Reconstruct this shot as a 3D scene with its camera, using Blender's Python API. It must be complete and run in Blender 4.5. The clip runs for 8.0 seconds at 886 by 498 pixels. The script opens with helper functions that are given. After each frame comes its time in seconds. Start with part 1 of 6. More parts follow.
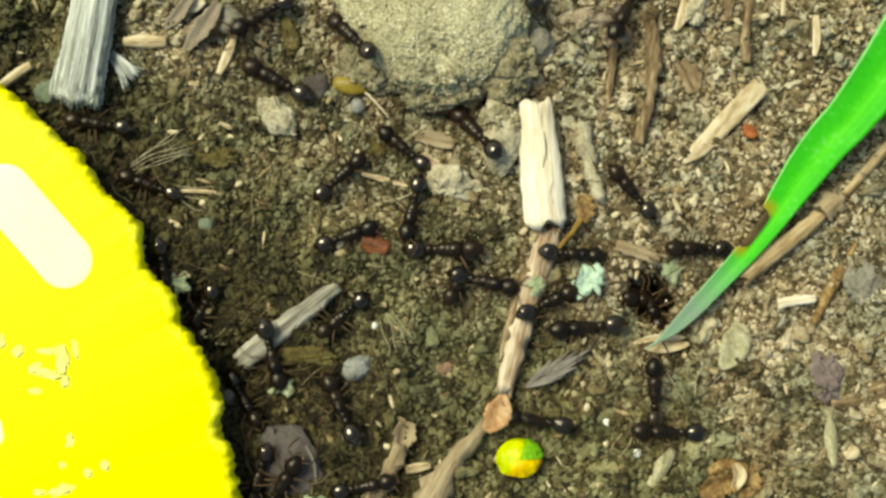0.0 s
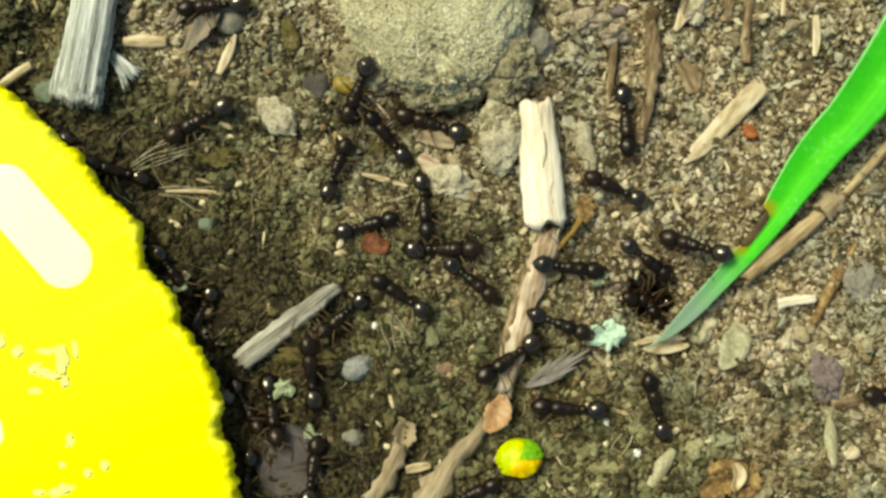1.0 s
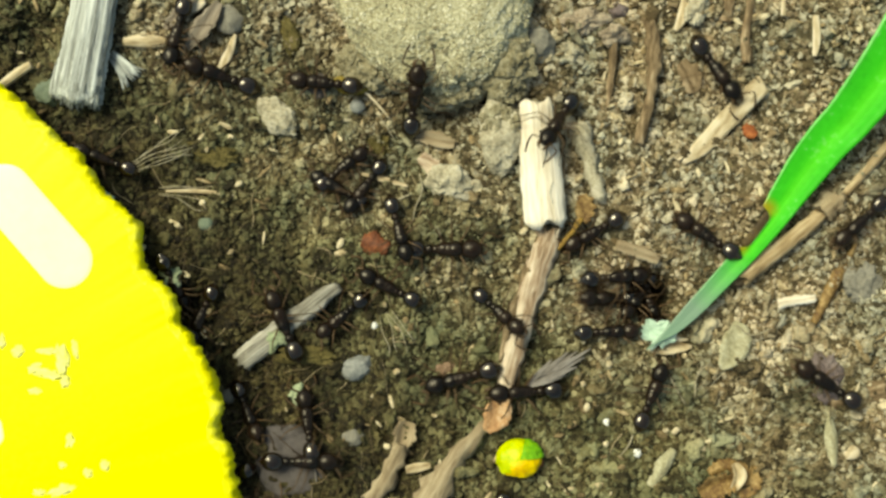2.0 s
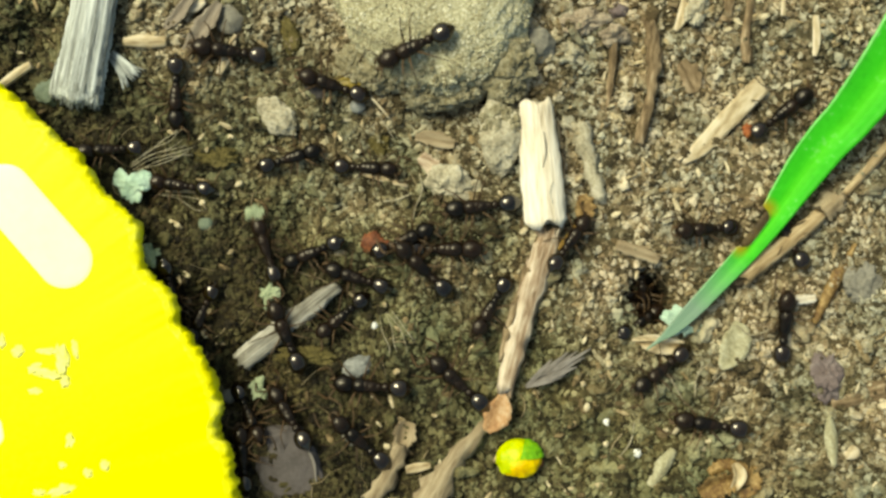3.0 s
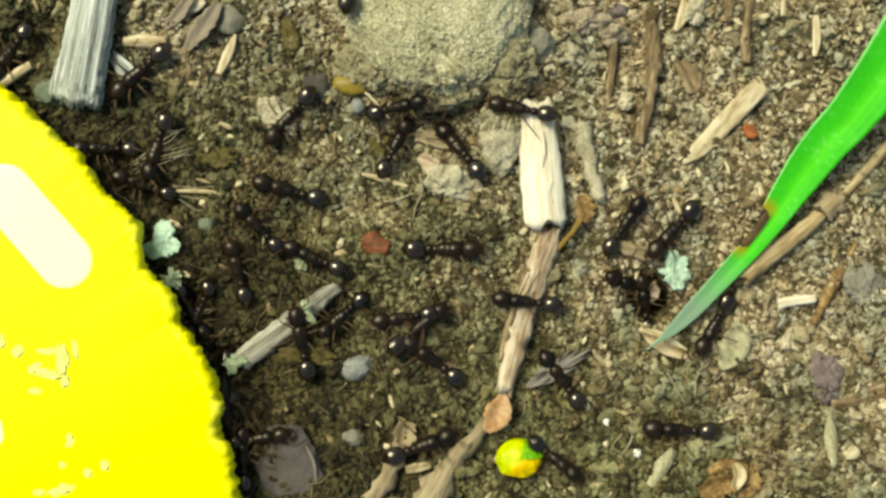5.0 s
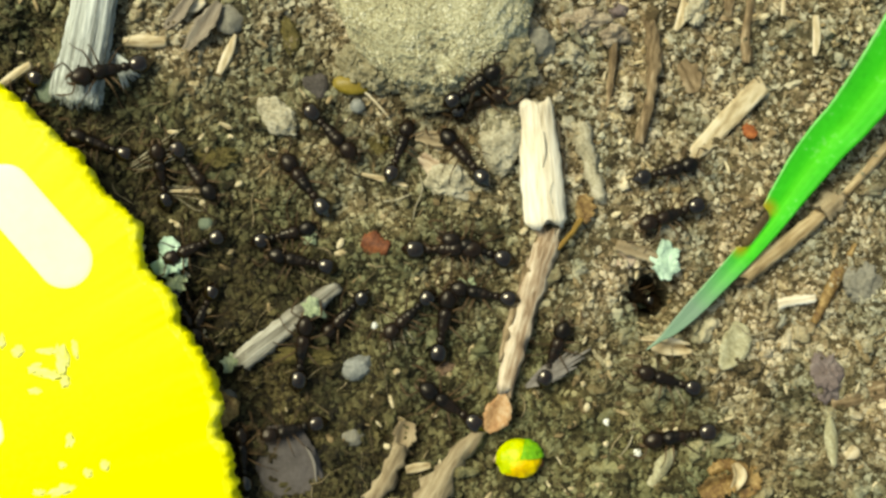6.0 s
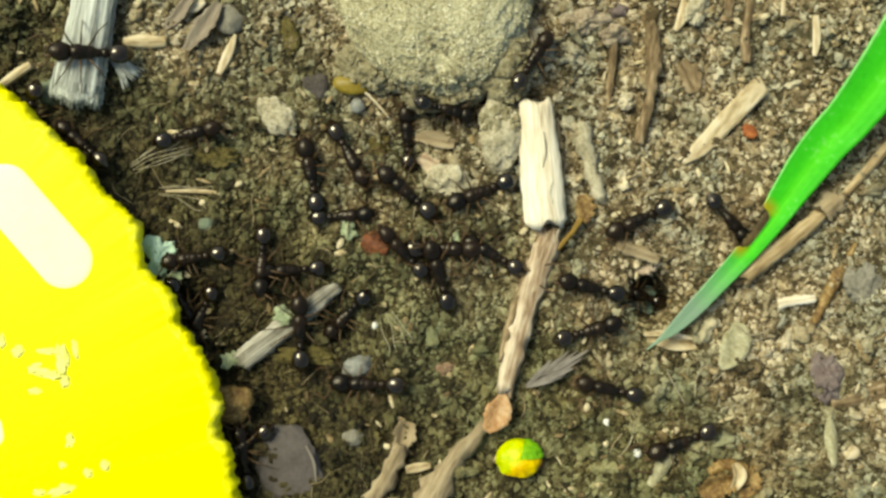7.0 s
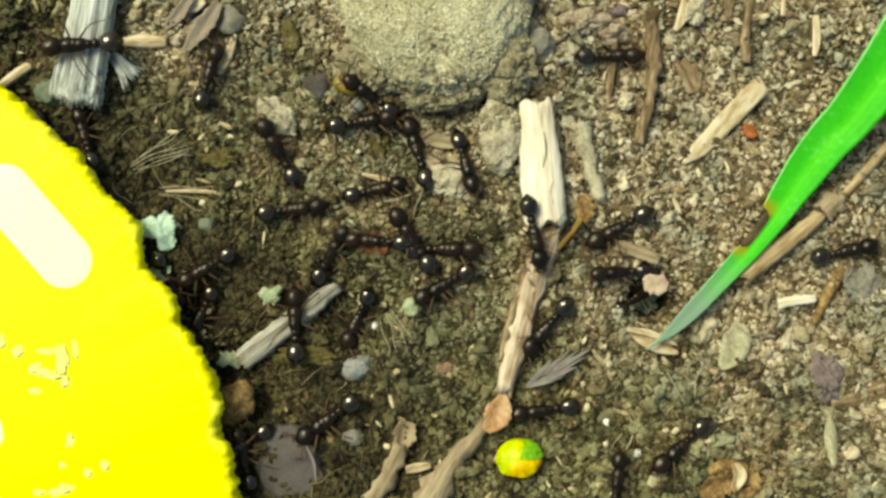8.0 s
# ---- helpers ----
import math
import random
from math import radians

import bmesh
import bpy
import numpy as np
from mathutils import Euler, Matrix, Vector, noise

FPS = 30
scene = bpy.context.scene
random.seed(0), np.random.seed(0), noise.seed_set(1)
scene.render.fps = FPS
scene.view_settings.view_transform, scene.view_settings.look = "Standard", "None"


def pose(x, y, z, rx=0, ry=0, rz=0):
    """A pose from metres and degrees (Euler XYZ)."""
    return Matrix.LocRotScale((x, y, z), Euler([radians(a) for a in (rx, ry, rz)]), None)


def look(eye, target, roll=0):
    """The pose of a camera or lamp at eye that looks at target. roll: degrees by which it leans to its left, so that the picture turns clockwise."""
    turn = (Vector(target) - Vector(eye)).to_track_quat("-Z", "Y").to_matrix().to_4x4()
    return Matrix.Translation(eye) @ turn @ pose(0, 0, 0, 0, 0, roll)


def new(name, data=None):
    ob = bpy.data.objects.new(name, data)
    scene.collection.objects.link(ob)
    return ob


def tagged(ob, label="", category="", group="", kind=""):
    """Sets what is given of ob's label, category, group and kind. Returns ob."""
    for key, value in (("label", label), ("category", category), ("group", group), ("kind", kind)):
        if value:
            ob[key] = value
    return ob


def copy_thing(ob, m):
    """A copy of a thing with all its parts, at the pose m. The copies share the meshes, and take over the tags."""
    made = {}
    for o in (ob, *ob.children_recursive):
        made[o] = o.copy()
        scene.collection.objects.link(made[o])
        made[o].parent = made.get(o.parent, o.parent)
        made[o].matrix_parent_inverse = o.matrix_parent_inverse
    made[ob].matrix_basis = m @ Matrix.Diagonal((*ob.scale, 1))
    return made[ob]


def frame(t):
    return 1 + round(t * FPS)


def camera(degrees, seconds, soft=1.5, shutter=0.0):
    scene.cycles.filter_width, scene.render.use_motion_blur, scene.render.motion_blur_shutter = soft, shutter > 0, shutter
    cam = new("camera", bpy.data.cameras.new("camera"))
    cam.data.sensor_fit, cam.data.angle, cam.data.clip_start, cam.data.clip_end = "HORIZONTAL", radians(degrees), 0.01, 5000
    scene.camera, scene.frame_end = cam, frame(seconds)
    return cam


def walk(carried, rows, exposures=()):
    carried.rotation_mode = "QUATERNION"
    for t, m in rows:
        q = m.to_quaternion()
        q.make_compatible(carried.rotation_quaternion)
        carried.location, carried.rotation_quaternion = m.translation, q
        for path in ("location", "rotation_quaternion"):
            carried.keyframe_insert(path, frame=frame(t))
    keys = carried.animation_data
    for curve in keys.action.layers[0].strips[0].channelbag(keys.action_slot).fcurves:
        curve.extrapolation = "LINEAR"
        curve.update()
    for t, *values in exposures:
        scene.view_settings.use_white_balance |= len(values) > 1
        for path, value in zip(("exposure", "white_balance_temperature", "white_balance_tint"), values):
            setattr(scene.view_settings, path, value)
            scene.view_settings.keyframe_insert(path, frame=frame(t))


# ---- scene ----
from mathutils.bvhtree import BVHTree

MM = 0.001

# ---- camera: held still, looking straight down from about six centimetres ----
cam = camera(45, 8.0, soft=2.8, shutter=0.8)
EYE = look((0, 0, 56.78 * MM), (0, 0, 0))
walk(cam, [(0.0, EYE), (8.0, EYE)], exposures=[(0.0, 0.57, 7800, -9), (8.0, 0.57, 7800, -9)])

# ---- light: a bright hazy sky, its glow strongest from one side ----
SUN_UP, SUN_SIDE = 54, 140
world = bpy.data.worlds.new("world")
scene.world = world
world.use_nodes = True
sky = world.node_tree.nodes.new("ShaderNodeTexSky")
sky.sky_type, sky.sun_disc = "NISHITA", False
sky.sun_elevation, sky.sun_rotation = radians(SUN_UP), radians(90 - SUN_SIDE)
sky.dust_density = 3.0
world.node_tree.links.new(sky.outputs[0], world.node_tree.nodes["Background"].inputs[0])
world.node_tree.nodes["Background"].inputs[1].default_value = 0.098
sun = new("sun", bpy.data.lights.new("sun", "SUN"))
sun.data.energy, sun.data.angle, sun.data.color = 2.6, radians(25), (1.0, 0.95, 0.86)
sun_way = Vector((math.cos(radians(SUN_SIDE)) * math.cos(radians(SUN_UP)),
                  math.sin(radians(SUN_SIDE)) * math.cos(radians(SUN_UP)), math.sin(radians(SUN_UP))))
sun.matrix_world = look(sun_way, (0, 0, 0))


# ---- materials ----
def material(name, colours, scale=2.0, rough=0.85, bump=0.3, fine=9.0, stretch=(1, 1, 1), island=0.0,
             per_object=0.0, specular=0.35, coat=0.0, fine_share=0.45):
    """Two scales of noise run through a ramp of colours; scale in cycles per millimetre."""
    m = bpy.data.materials.new(name)
    m.use_nodes = True
    nodes, links = m.node_tree.nodes, m.node_tree.links
    bsdf = nodes["Principled BSDF"]
    coord = nodes.new("ShaderNodeTexCoord")
    mapping = nodes.new("ShaderNodeMapping")
    mapping.inputs["Scale"].default_value = [1000 * s for s in stretch]
    links.new(coord.outputs["Object"], mapping.inputs[0])
    big = nodes.new("ShaderNodeTexNoise")
    big.inputs["Scale"].default_value, big.inputs["Detail"].default_value = scale, 4
    small = nodes.new("ShaderNodeTexNoise")
    small.inputs["Scale"].default_value, small.inputs["Detail"].default_value = fine, 5
    links.new(mapping.outputs[0], big.inputs[0])
    links.new(mapping.outputs[0], small.inputs[0])
    mix = nodes.new("ShaderNodeMath")
    mix.operation = "MULTIPLY_ADD"
    mix.inputs[1].default_value = fine_share
    part_big = nodes.new("ShaderNodeMath")
    part_big.operation = "MULTIPLY"
    part_big.inputs[1].default_value = 1 - fine_share
    links.new(big.outputs[0], part_big.inputs[0])
    links.new(small.outputs[0], mix.inputs[0])
    links.new(part_big.outputs[0], mix.inputs[2])
    value = mix.outputs[0]
    for share, kind, socket in ((island, "ShaderNodeNewGeometry", "Random Per Island"),
                                (per_object, "ShaderNodeObjectInfo", "Random")):
        if share:
            source = nodes.new(kind)
            shift = nodes.new("ShaderNodeMath")
            shift.operation = "MULTIPLY_ADD"
            shift.inputs[1].default_value, shift.inputs[2].default_value = share, -share / 2
            links.new(source.outputs[socket], shift.inputs[0])
            total = nodes.new("ShaderNodeMath")
            links.new(value, total.inputs[0])
            links.new(shift.outputs[0], total.inputs[1])
            value = total.outputs[0]
    ramp = nodes.new("ShaderNodeValToRGB")
    ramp.color_ramp.elements.remove(ramp.color_ramp.elements[1])
    for i, c in enumerate(colours):
        place = 0.30 + 0.40 * i / max(1, len(colours) - 1)
        e = ramp.color_ramp.elements[0] if i == 0 else ramp.color_ramp.elements.new(place)
        e.position, e.color = place, (*c, 1)
    links.new(value, ramp.inputs[0])
    links.new(ramp.outputs[0], bsdf.inputs["Base Color"])
    relief_node = nodes.new("ShaderNodeBump")
    relief_node.inputs["Strength"].default_value = bump
    relief_node.inputs["Distance"].default_value = 0.12 * MM
    links.new(small.outputs[0], relief_node.inputs["Height"])
    links.new(relief_node.outputs[0], bsdf.inputs["Normal"])
    bsdf.inputs["Roughness"].default_value = rough
    bsdf.inputs["Specular IOR Level"].default_value = specular
    bsdf.inputs["Coat Weight"].default_value = coat
    bsdf.inputs["Coat Roughness"].default_value = 0.06
    return m


# ground colour darkened to deepen the shade in the gaps between crumbs
SOIL = material("soil", [(0.022, 0.016, 0.007), (0.064, 0.049, 0.024), (0.12, 0.095, 0.050), (0.22, 0.18, 0.10)],
                scale=0.35, fine=4.0, rough=0.95, bump=0.9, fine_share=0.55)
GRAIN = material("soil_grain", [(0.050, 0.036, 0.016), (0.137, 0.106, 0.053), (0.232, 0.170, 0.098), (0.243, 0.210, 0.130), (0.338, 0.277, 0.163), (0.315, 0.283, 0.206), (0.53, 0.465, 0.325)],
                 scale=1.2, fine=7.0, rough=0.9, bump=0.6, island=0.48)
SANDSTONE = material("sandstone", [(0.11, 0.095, 0.048), (0.33, 0.30, 0.175), (0.49, 0.46, 0.30), (0.72, 0.69, 0.53)],
                     scale=0.35, fine=6.5, rough=0.92, bump=1.0, fine_share=0.66)
SAND_GRIT = material("sand_grit", [(0.15, 0.13, 0.07), (0.34, 0.31, 0.185), (0.50, 0.465, 0.31), (0.70, 0.67, 0.51)], scale=0.8, fine=6, rough=0.9, bump=0.5, island=0.3)
CRUST = material("gritty_crust", [(0.07, 0.06, 0.032), (0.18, 0.155, 0.085), (0.29, 0.26, 0.165), (0.44, 0.42, 0.30)], scale=0.9, fine=4.5, rough=0.92, bump=1.0, fine_share=0.6)
PALE_CLOD = material("pale_clod", [(0.12, 0.10, 0.060), (0.30, 0.265, 0.175), (0.45, 0.41, 0.295), (0.56, 0.52, 0.40)], scale=0.9, fine=6, bump=0.7)
GREY_STONE = material("grey_stone", [(0.11, 0.10, 0.078), (0.19, 0.178, 0.140), (0.29, 0.27, 0.215)], scale=0.8, fine=6, bump=0.4)
BLUE_STONE = material("blue_grey_stone", [(0.14, 0.142, 0.128), (0.21, 0.215, 0.195), (0.30, 0.305, 0.28)], scale=0.8, fine=5, rough=0.5, bump=0.2)
FLAT_STONE = material("flat_stone", [(0.050, 0.042, 0.038), (0.080, 0.068, 0.063), (0.108, 0.094, 0.088)], scale=0.9, fine=5, rough=0.75, bump=0.3)
DARK_STONE = material("dark_stone", [(0.020, 0.016, 0.012), (0.048, 0.040, 0.034), (0.080, 0.068, 0.060), (0.13, 0.115, 0.10)], scale=0.8, fine=6, bump=0.35)
PURPLE_CLOD = material("purple_clod", [(0.085, 0.065, 0.058), (0.15, 0.115, 0.108), (0.26, 0.22, 0.20)], scale=1, fine=6, bump=0.6)
PINK_CLOD = material("pinkish_clod", [(0.10, 0.075, 0.05), (0.24, 0.19, 0.13), (0.36, 0.30, 0.215), (0.52, 0.46, 0.35)], scale=1, fine=5, bump=0.8)
REDDISH = material("reddish_clod", [(0.10, 0.062, 0.036), (0.21, 0.135, 0.085), (0.32, 0.23, 0.155)], scale=1.2, fine=6, bump=0.7)
GREEN_STONE = material("greenish_pebble", [(0.10, 0.13, 0.09), (0.17, 0.20, 0.14)], scale=1, fine=6, bump=0.4)
YELLOW = material("yellow_flesh", [(0.88, 0.80, 0.0), (0.93, 0.88, 0.001), (0.94, 0.91, 0.002)], scale=0.25, fine=3.0,
                  rough=0.5, bump=0.1, specular=0.3)
YELLOW_RIM = material("yellow_rim", [(0.86, 0.76, 0.004), (0.91, 0.86, 0.010), (0.93, 0.90, 0.10)], scale=0.8, fine=4.0,
                      rough=0.6, bump=0.6)
# pale colour for the small glints painted on the slice
GLINT = material("painted_glint", [(0.88, 0.85, 0.10), (0.90, 0.88, 0.32)], scale=0.8, fine=4.0, rough=0.5, bump=0.2)
# near-white colour of the highlights laid on the slice as patches
HIGHLIGHT = material("painted_highlight", [(0.86, 0.84, 0.50), (0.88, 0.87, 0.58)], scale=0.4, fine=2.0, rough=0.4, bump=0.1)
GREY_WOOD = material("weathered_wood", [(0.06, 0.060, 0.050), (0.26, 0.27, 0.24), (0.50, 0.525, 0.48), (0.76, 0.79, 0.73)],
                     scale=4.6, fine=11.0, stretch=(0.03, 1, 1), rough=0.8, bump=1.0, fine_share=0.25)
DARK_WOOD = material("striped_wood", [(0.045, 0.038, 0.028), (0.17, 0.155, 0.12), (0.36, 0.34, 0.28), (0.60, 0.57, 0.49)], scale=2.6, fine=7.0, stretch=(0.05, 1, 1), rough=0.85, bump=0.9, fine_share=0.6)
BUD_TAN = material("tan_bud", [(0.22, 0.10, 0.035), (0.42, 0.24, 0.11), (0.56, 0.43, 0.27)], scale=0.9, fine=5, rough=0.75, bump=0.5)
PALE_WOOD = material("bleached_wood", [(0.22, 0.15, 0.085), (0.58, 0.50, 0.36), (0.76, 0.70, 0.57), (0.84, 0.80, 0.70)], scale=0.9, fine=5,
                     stretch=(0.14, 1, 1), rough=0.8, bump=0.8)
DULL_TAN = material("dull_tan_wood", [(0.10, 0.07, 0.038), (0.22, 0.165, 0.095), (0.33, 0.265, 0.165), (0.44, 0.37, 0.25)], scale=0.9, fine=5,
                    stretch=(0.16, 1, 1), rough=0.85, bump=0.6)
TAN_WOOD = material("tan_wood", [(0.09, 0.05, 0.025), (0.30, 0.21, 0.13), (0.55, 0.455, 0.33), (0.70, 0.63, 0.50)], scale=1.1, fine=5,
                    stretch=(0.16, 1, 1), rough=0.85, bump=0.6)
BROWN_TWIG = material("brown_twig", [(0.045, 0.028, 0.013), (0.13, 0.088, 0.044), (0.25, 0.18, 0.10), (0.42, 0.34, 0.22)], scale=1.3, fine=4.5,
                      stretch=(0.25, 1, 1), rough=0.85, bump=0.9, fine_share=0.6)
STRAW = material("straw", [(0.17, 0.115, 0.05), (0.42, 0.33, 0.19), (0.57, 0.485, 0.325), (0.66, 0.58, 0.43)], scale=1.3, fine=3.5,
                 stretch=(0.35, 1, 1), rough=0.75, bump=0.6, per_object=0.14, fine_share=0.55)
OCHRE = material("ochre_twig", [(0.10, 0.055, 0.010), (0.26, 0.16, 0.030), (0.40, 0.27, 0.07)], scale=1.2, fine=5, stretch=(0.3, 1, 1), rough=0.75, bump=0.5)
TAN_FLAKE = material("tan_flake", [(0.24, 0.17, 0.11), (0.42, 0.32, 0.23), (0.56, 0.46, 0.36)], scale=1.0, fine=5, rough=0.7, bump=0.4)
NOTCH = material("dark_brown_strip", [(0.022, 0.013, 0.006), (0.050, 0.031, 0.010), (0.11, 0.075, 0.018)], scale=0.8, fine=4, rough=0.7, bump=0.3)
STALK = material("tan_stalk", [(0.13, 0.08, 0.034), (0.31, 0.22, 0.11), (0.48, 0.375, 0.22), (0.64, 0.54, 0.36)], scale=0.8, fine=4,
                 stretch=(0.2, 1, 1), rough=0.65, bump=0.6, fine_share=0.5)
LITTER = material("litter", [(0.10, 0.07, 0.032), (0.24, 0.175, 0.085), (0.40, 0.32, 0.18), (0.60, 0.52, 0.34)], scale=1, fine=6,
                  rough=0.85, bump=0.4, island=0.45)
ROOTLET = material("rootlet", [(0.09, 0.065, 0.03), (0.22, 0.17, 0.09), (0.36, 0.29, 0.17)], scale=1, fine=5, rough=0.8, bump=0.3, island=0.4)
PALE_FIBRE = material("pale_fibre", [(0.17, 0.14, 0.08), (0.34, 0.30, 0.20), (0.50, 0.46, 0.34)], scale=1, fine=5, rough=0.8, bump=0.3, island=0.2)
ORANGE_HUSK = material("orange_husk", [(0.14, 0.035, 0.010), (0.30, 0.085, 0.022), (0.46, 0.17, 0.05)], scale=1.3, fine=6, rough=0.6, bump=0.5)
RUST = material("rusty_husk", [(0.05, 0.018, 0.008), (0.15, 0.047, 0.017), (0.30, 0.105, 0.037)], scale=1.3, fine=6, rough=0.6, bump=0.5)
DRY_LEAF = material("dry_leaf", [(0.045, 0.022, 0.008), (0.13, 0.07, 0.021), (0.25, 0.16, 0.055), (0.38, 0.27, 0.12)], scale=1.3, fine=5, rough=0.7, bump=0.5)
GREY_HUSK = material("grey_husk", [(0.10, 0.085, 0.068), (0.19, 0.168, 0.145), (0.28, 0.255, 0.225)], scale=1.0, fine=6,
                     stretch=(0.3, 1, 1), rough=0.6, bump=0.4)
BROWN_HUSK = material("brown_husk", [(0.12, 0.092, 0.062), (0.22, 0.18, 0.13), (0.31, 0.27, 0.205)], scale=0.8, fine=6, stretch=(0.3, 1, 1), rough=0.7, bump=0.5)
OLIVE_SEED = material("olive_seed", [(0.17, 0.12, 0.012), (0.27, 0.20, 0.025)], scale=0.8, fine=5, rough=0.4, bump=0.2)
MOSS = material("moss", [(0.045, 0.036, 0.010), (0.10, 0.080, 0.022), (0.17, 0.14, 0.055)], scale=1.0, fine=7, rough=0.9, bump=0.9)
SCALE_SEED = material("buff_scale", [(0.15, 0.13, 0.065), (0.29, 0.265, 0.15), (0.40, 0.375, 0.24), (0.50, 0.48, 0.33)], scale=1.3, fine=6, rough=0.8, bump=0.9)
BUD_YELLOW = material("bud_yellow", [(0.50, 0.26, 0.0), (0.72, 0.50, 0.002), (0.82, 0.68, 0.006)], scale=0.7, fine=4, rough=0.5, bump=0.3)
BUD_LIME = material("bud_lime", [(0.30, 0.42, 0.004), (0.50, 0.56, 0.004), (0.70, 0.68, 0.006)], scale=0.6, fine=4, rough=0.5, bump=0.3)
BUD_GREEN = material("bud_green", [(0.08, 0.26, 0.006), (0.17, 0.42, 0.010), (0.34, 0.52, 0.012)], scale=0.6, fine=4, rough=0.5, bump=0.3)
LICHEN = material("mint_crumb", [(0.26, 0.38, 0.28), (0.42, 0.57, 0.44), (0.58, 0.72, 0.58)], scale=1.2, fine=6, rough=0.85, bump=0.6)
LICHEN_DIM = material("moss_crumb", [(0.18, 0.22, 0.12), (0.30, 0.35, 0.21), (0.43, 0.48, 0.31)], scale=1.2, fine=6, rough=0.85, bump=0.6)
WHITE_GRAIN = material("white_grit", [(0.62, 0.62, 0.56), (0.80, 0.80, 0.76)], scale=1, fine=6, rough=0.5, bump=0.2)
ANT_BODY = material("ant_shell", [(0.004, 0.0028, 0.0020), (0.013, 0.007, 0.0038)], scale=1.2, fine=8, rough=0.29, bump=0.12,
                    per_object=0.5, specular=0.32)
ANT_GASTER = material("ant_gaster", [(0.0045, 0.0028, 0.0018), (0.011, 0.006, 0.003)], scale=1.2, fine=8, rough=0.09, bump=0.02,
                      per_object=0.4, specular=0.85)
ANT_LEG = material("ant_leg", [(0.034, 0.020, 0.009), (0.085, 0.050, 0.023)], scale=1.5, fine=8, rough=0.5, bump=0.05, per_object=0.4)
for m in (ANT_BODY, ANT_GASTER, ANT_LEG):
    m.node_tree.nodes["Principled BSDF"].inputs["Specular Tint"].default_value = (1.0, 0.93, 0.82, 1)


def moisten_and_shade(m, dark):
    """Soil wet on the side of the juicy slice, drying out unevenly across the ground; shade beside the slice is painted
    in too.
    """
    nodes, links = m.node_tree.nodes, m.node_tree.links
    bsdf = nodes["Principled BSDF"]
    dry = bsdf.inputs["Base Color"].links[0].from_socket
    coord = nodes.new("ShaderNodeTexCoord")
    split = nodes.new("ShaderNodeSeparateXYZ")
    links.new(coord.outputs["Object"], split.inputs[0])
    patchy = nodes.new("ShaderNodeTexNoise")
    patchy.inputs["Scale"].default_value, patchy.inputs["Detail"].default_value = 160, 4
    links.new(coord.outputs["Object"], patchy.inputs[0])
    slope = nodes.new("ShaderNodeMath")
    slope.operation = "MULTIPLY_ADD"
    slope.inputs[1].default_value = 1.5
    links.new(split.outputs[1], slope.inputs[0])
    links.new(split.outputs[0], slope.inputs[2])
    wander = nodes.new("ShaderNodeMath")
    wander.operation = "MULTIPLY_ADD"
    wander.inputs[1].default_value = 0.036
    links.new(patchy.outputs[0], wander.inputs[0])
    links.new(slope.outputs[0], wander.inputs[2])
    wet = nodes.new("ShaderNodeMapRange")
    wet.interpolation_type = "SMOOTHSTEP"
    wet.inputs["From Min"].default_value, wet.inputs["From Max"].default_value = 0.0325, 0.012
    wet.inputs["To Min"].default_value, wet.inputs["To Max"].default_value = 0.0, 1.0
    links.new(wander.outputs[0], wet.inputs["Value"])
    spread = nodes.new("ShaderNodeVectorMath")
    spread.operation = "DISTANCE"
    spread.inputs[1].default_value = (-0.04271, -0.01773, 0)
    links.new(coord.outputs["Object"], spread.inputs[0])
    reach = nodes.new("ShaderNodeMapRange")
    reach.interpolation_type = "SMOOTHSTEP"
    reach.inputs["From Min"].default_value, reach.inputs["From Max"].default_value = 0.095, 0.065
    reach.inputs["To Min"].default_value, reach.inputs["To Max"].default_value = 0.0, 1.0
    links.new(spread.outputs["Value"], reach.inputs["Value"])
    damp = nodes.new("ShaderNodeMath")
    damp.operation = "MULTIPLY"
    links.new(wet.outputs[0], damp.inputs[0])
    links.new(reach.outputs[0], damp.inputs[1])
    # the soil drifts from warm and sandy to grey-green loam
    drift = nodes.new("ShaderNodeTexNoise")
    drift.inputs["Scale"].default_value, drift.inputs["Detail"].default_value = 330, 3
    links.new(coord.outputs["Object"], drift.inputs[0])
    tone = nodes.new("ShaderNodeValToRGB")
    tone.color_ramp.elements[0].position, tone.color_ramp.elements[0].color = 0.36, (0.78, 0.86, 0.90, 1)
    tone.color_ramp.elements[1].position, tone.color_ramp.elements[1].color = 0.64, (1.18, 1.13, 1.10, 1)
    links.new(drift.outputs[0], tone.inputs[0])
    loam = nodes.new("ShaderNodeMix")
    loam.data_type, loam.blend_type = "RGBA", "MULTIPLY"
    loam.inputs[0].default_value = 1.0
    links.new(dry, loam.inputs[6])
    links.new(tone.outputs[0], loam.inputs[7])
    blend = nodes.new("ShaderNodeMix")
    blend.data_type, blend.blend_type = "RGBA", "MULTIPLY"
    links.new(damp.outputs[0], blend.inputs[0])
    links.new(loam.outputs[2], blend.inputs[6])
    blend.inputs[7].default_value = (*dark, 1)
    # shade beside the slice, and wet mud, coloured in as an uneven band round it
    away = nodes.new("ShaderNodeVectorMath")
    away.operation = "DISTANCE"
    away.inputs[1].default_value = (-0.04271, -0.01773, 0)
    links.new(coord.outputs["Object"], away.inputs[0])
    shade_reach = nodes.new("ShaderNodeMath")
    shade_reach.operation = "MULTIPLY_ADD"
    shade_reach.inputs[1].default_value = 0.010
    links.new(patchy.outputs[0], shade_reach.inputs[0])
    lie = nodes.new("ShaderNodeMath")
    lie.operation = "MULTIPLY_ADD"
    lie.inputs[1].default_value = 0.4
    links.new(split.outputs[1], lie.inputs[0])
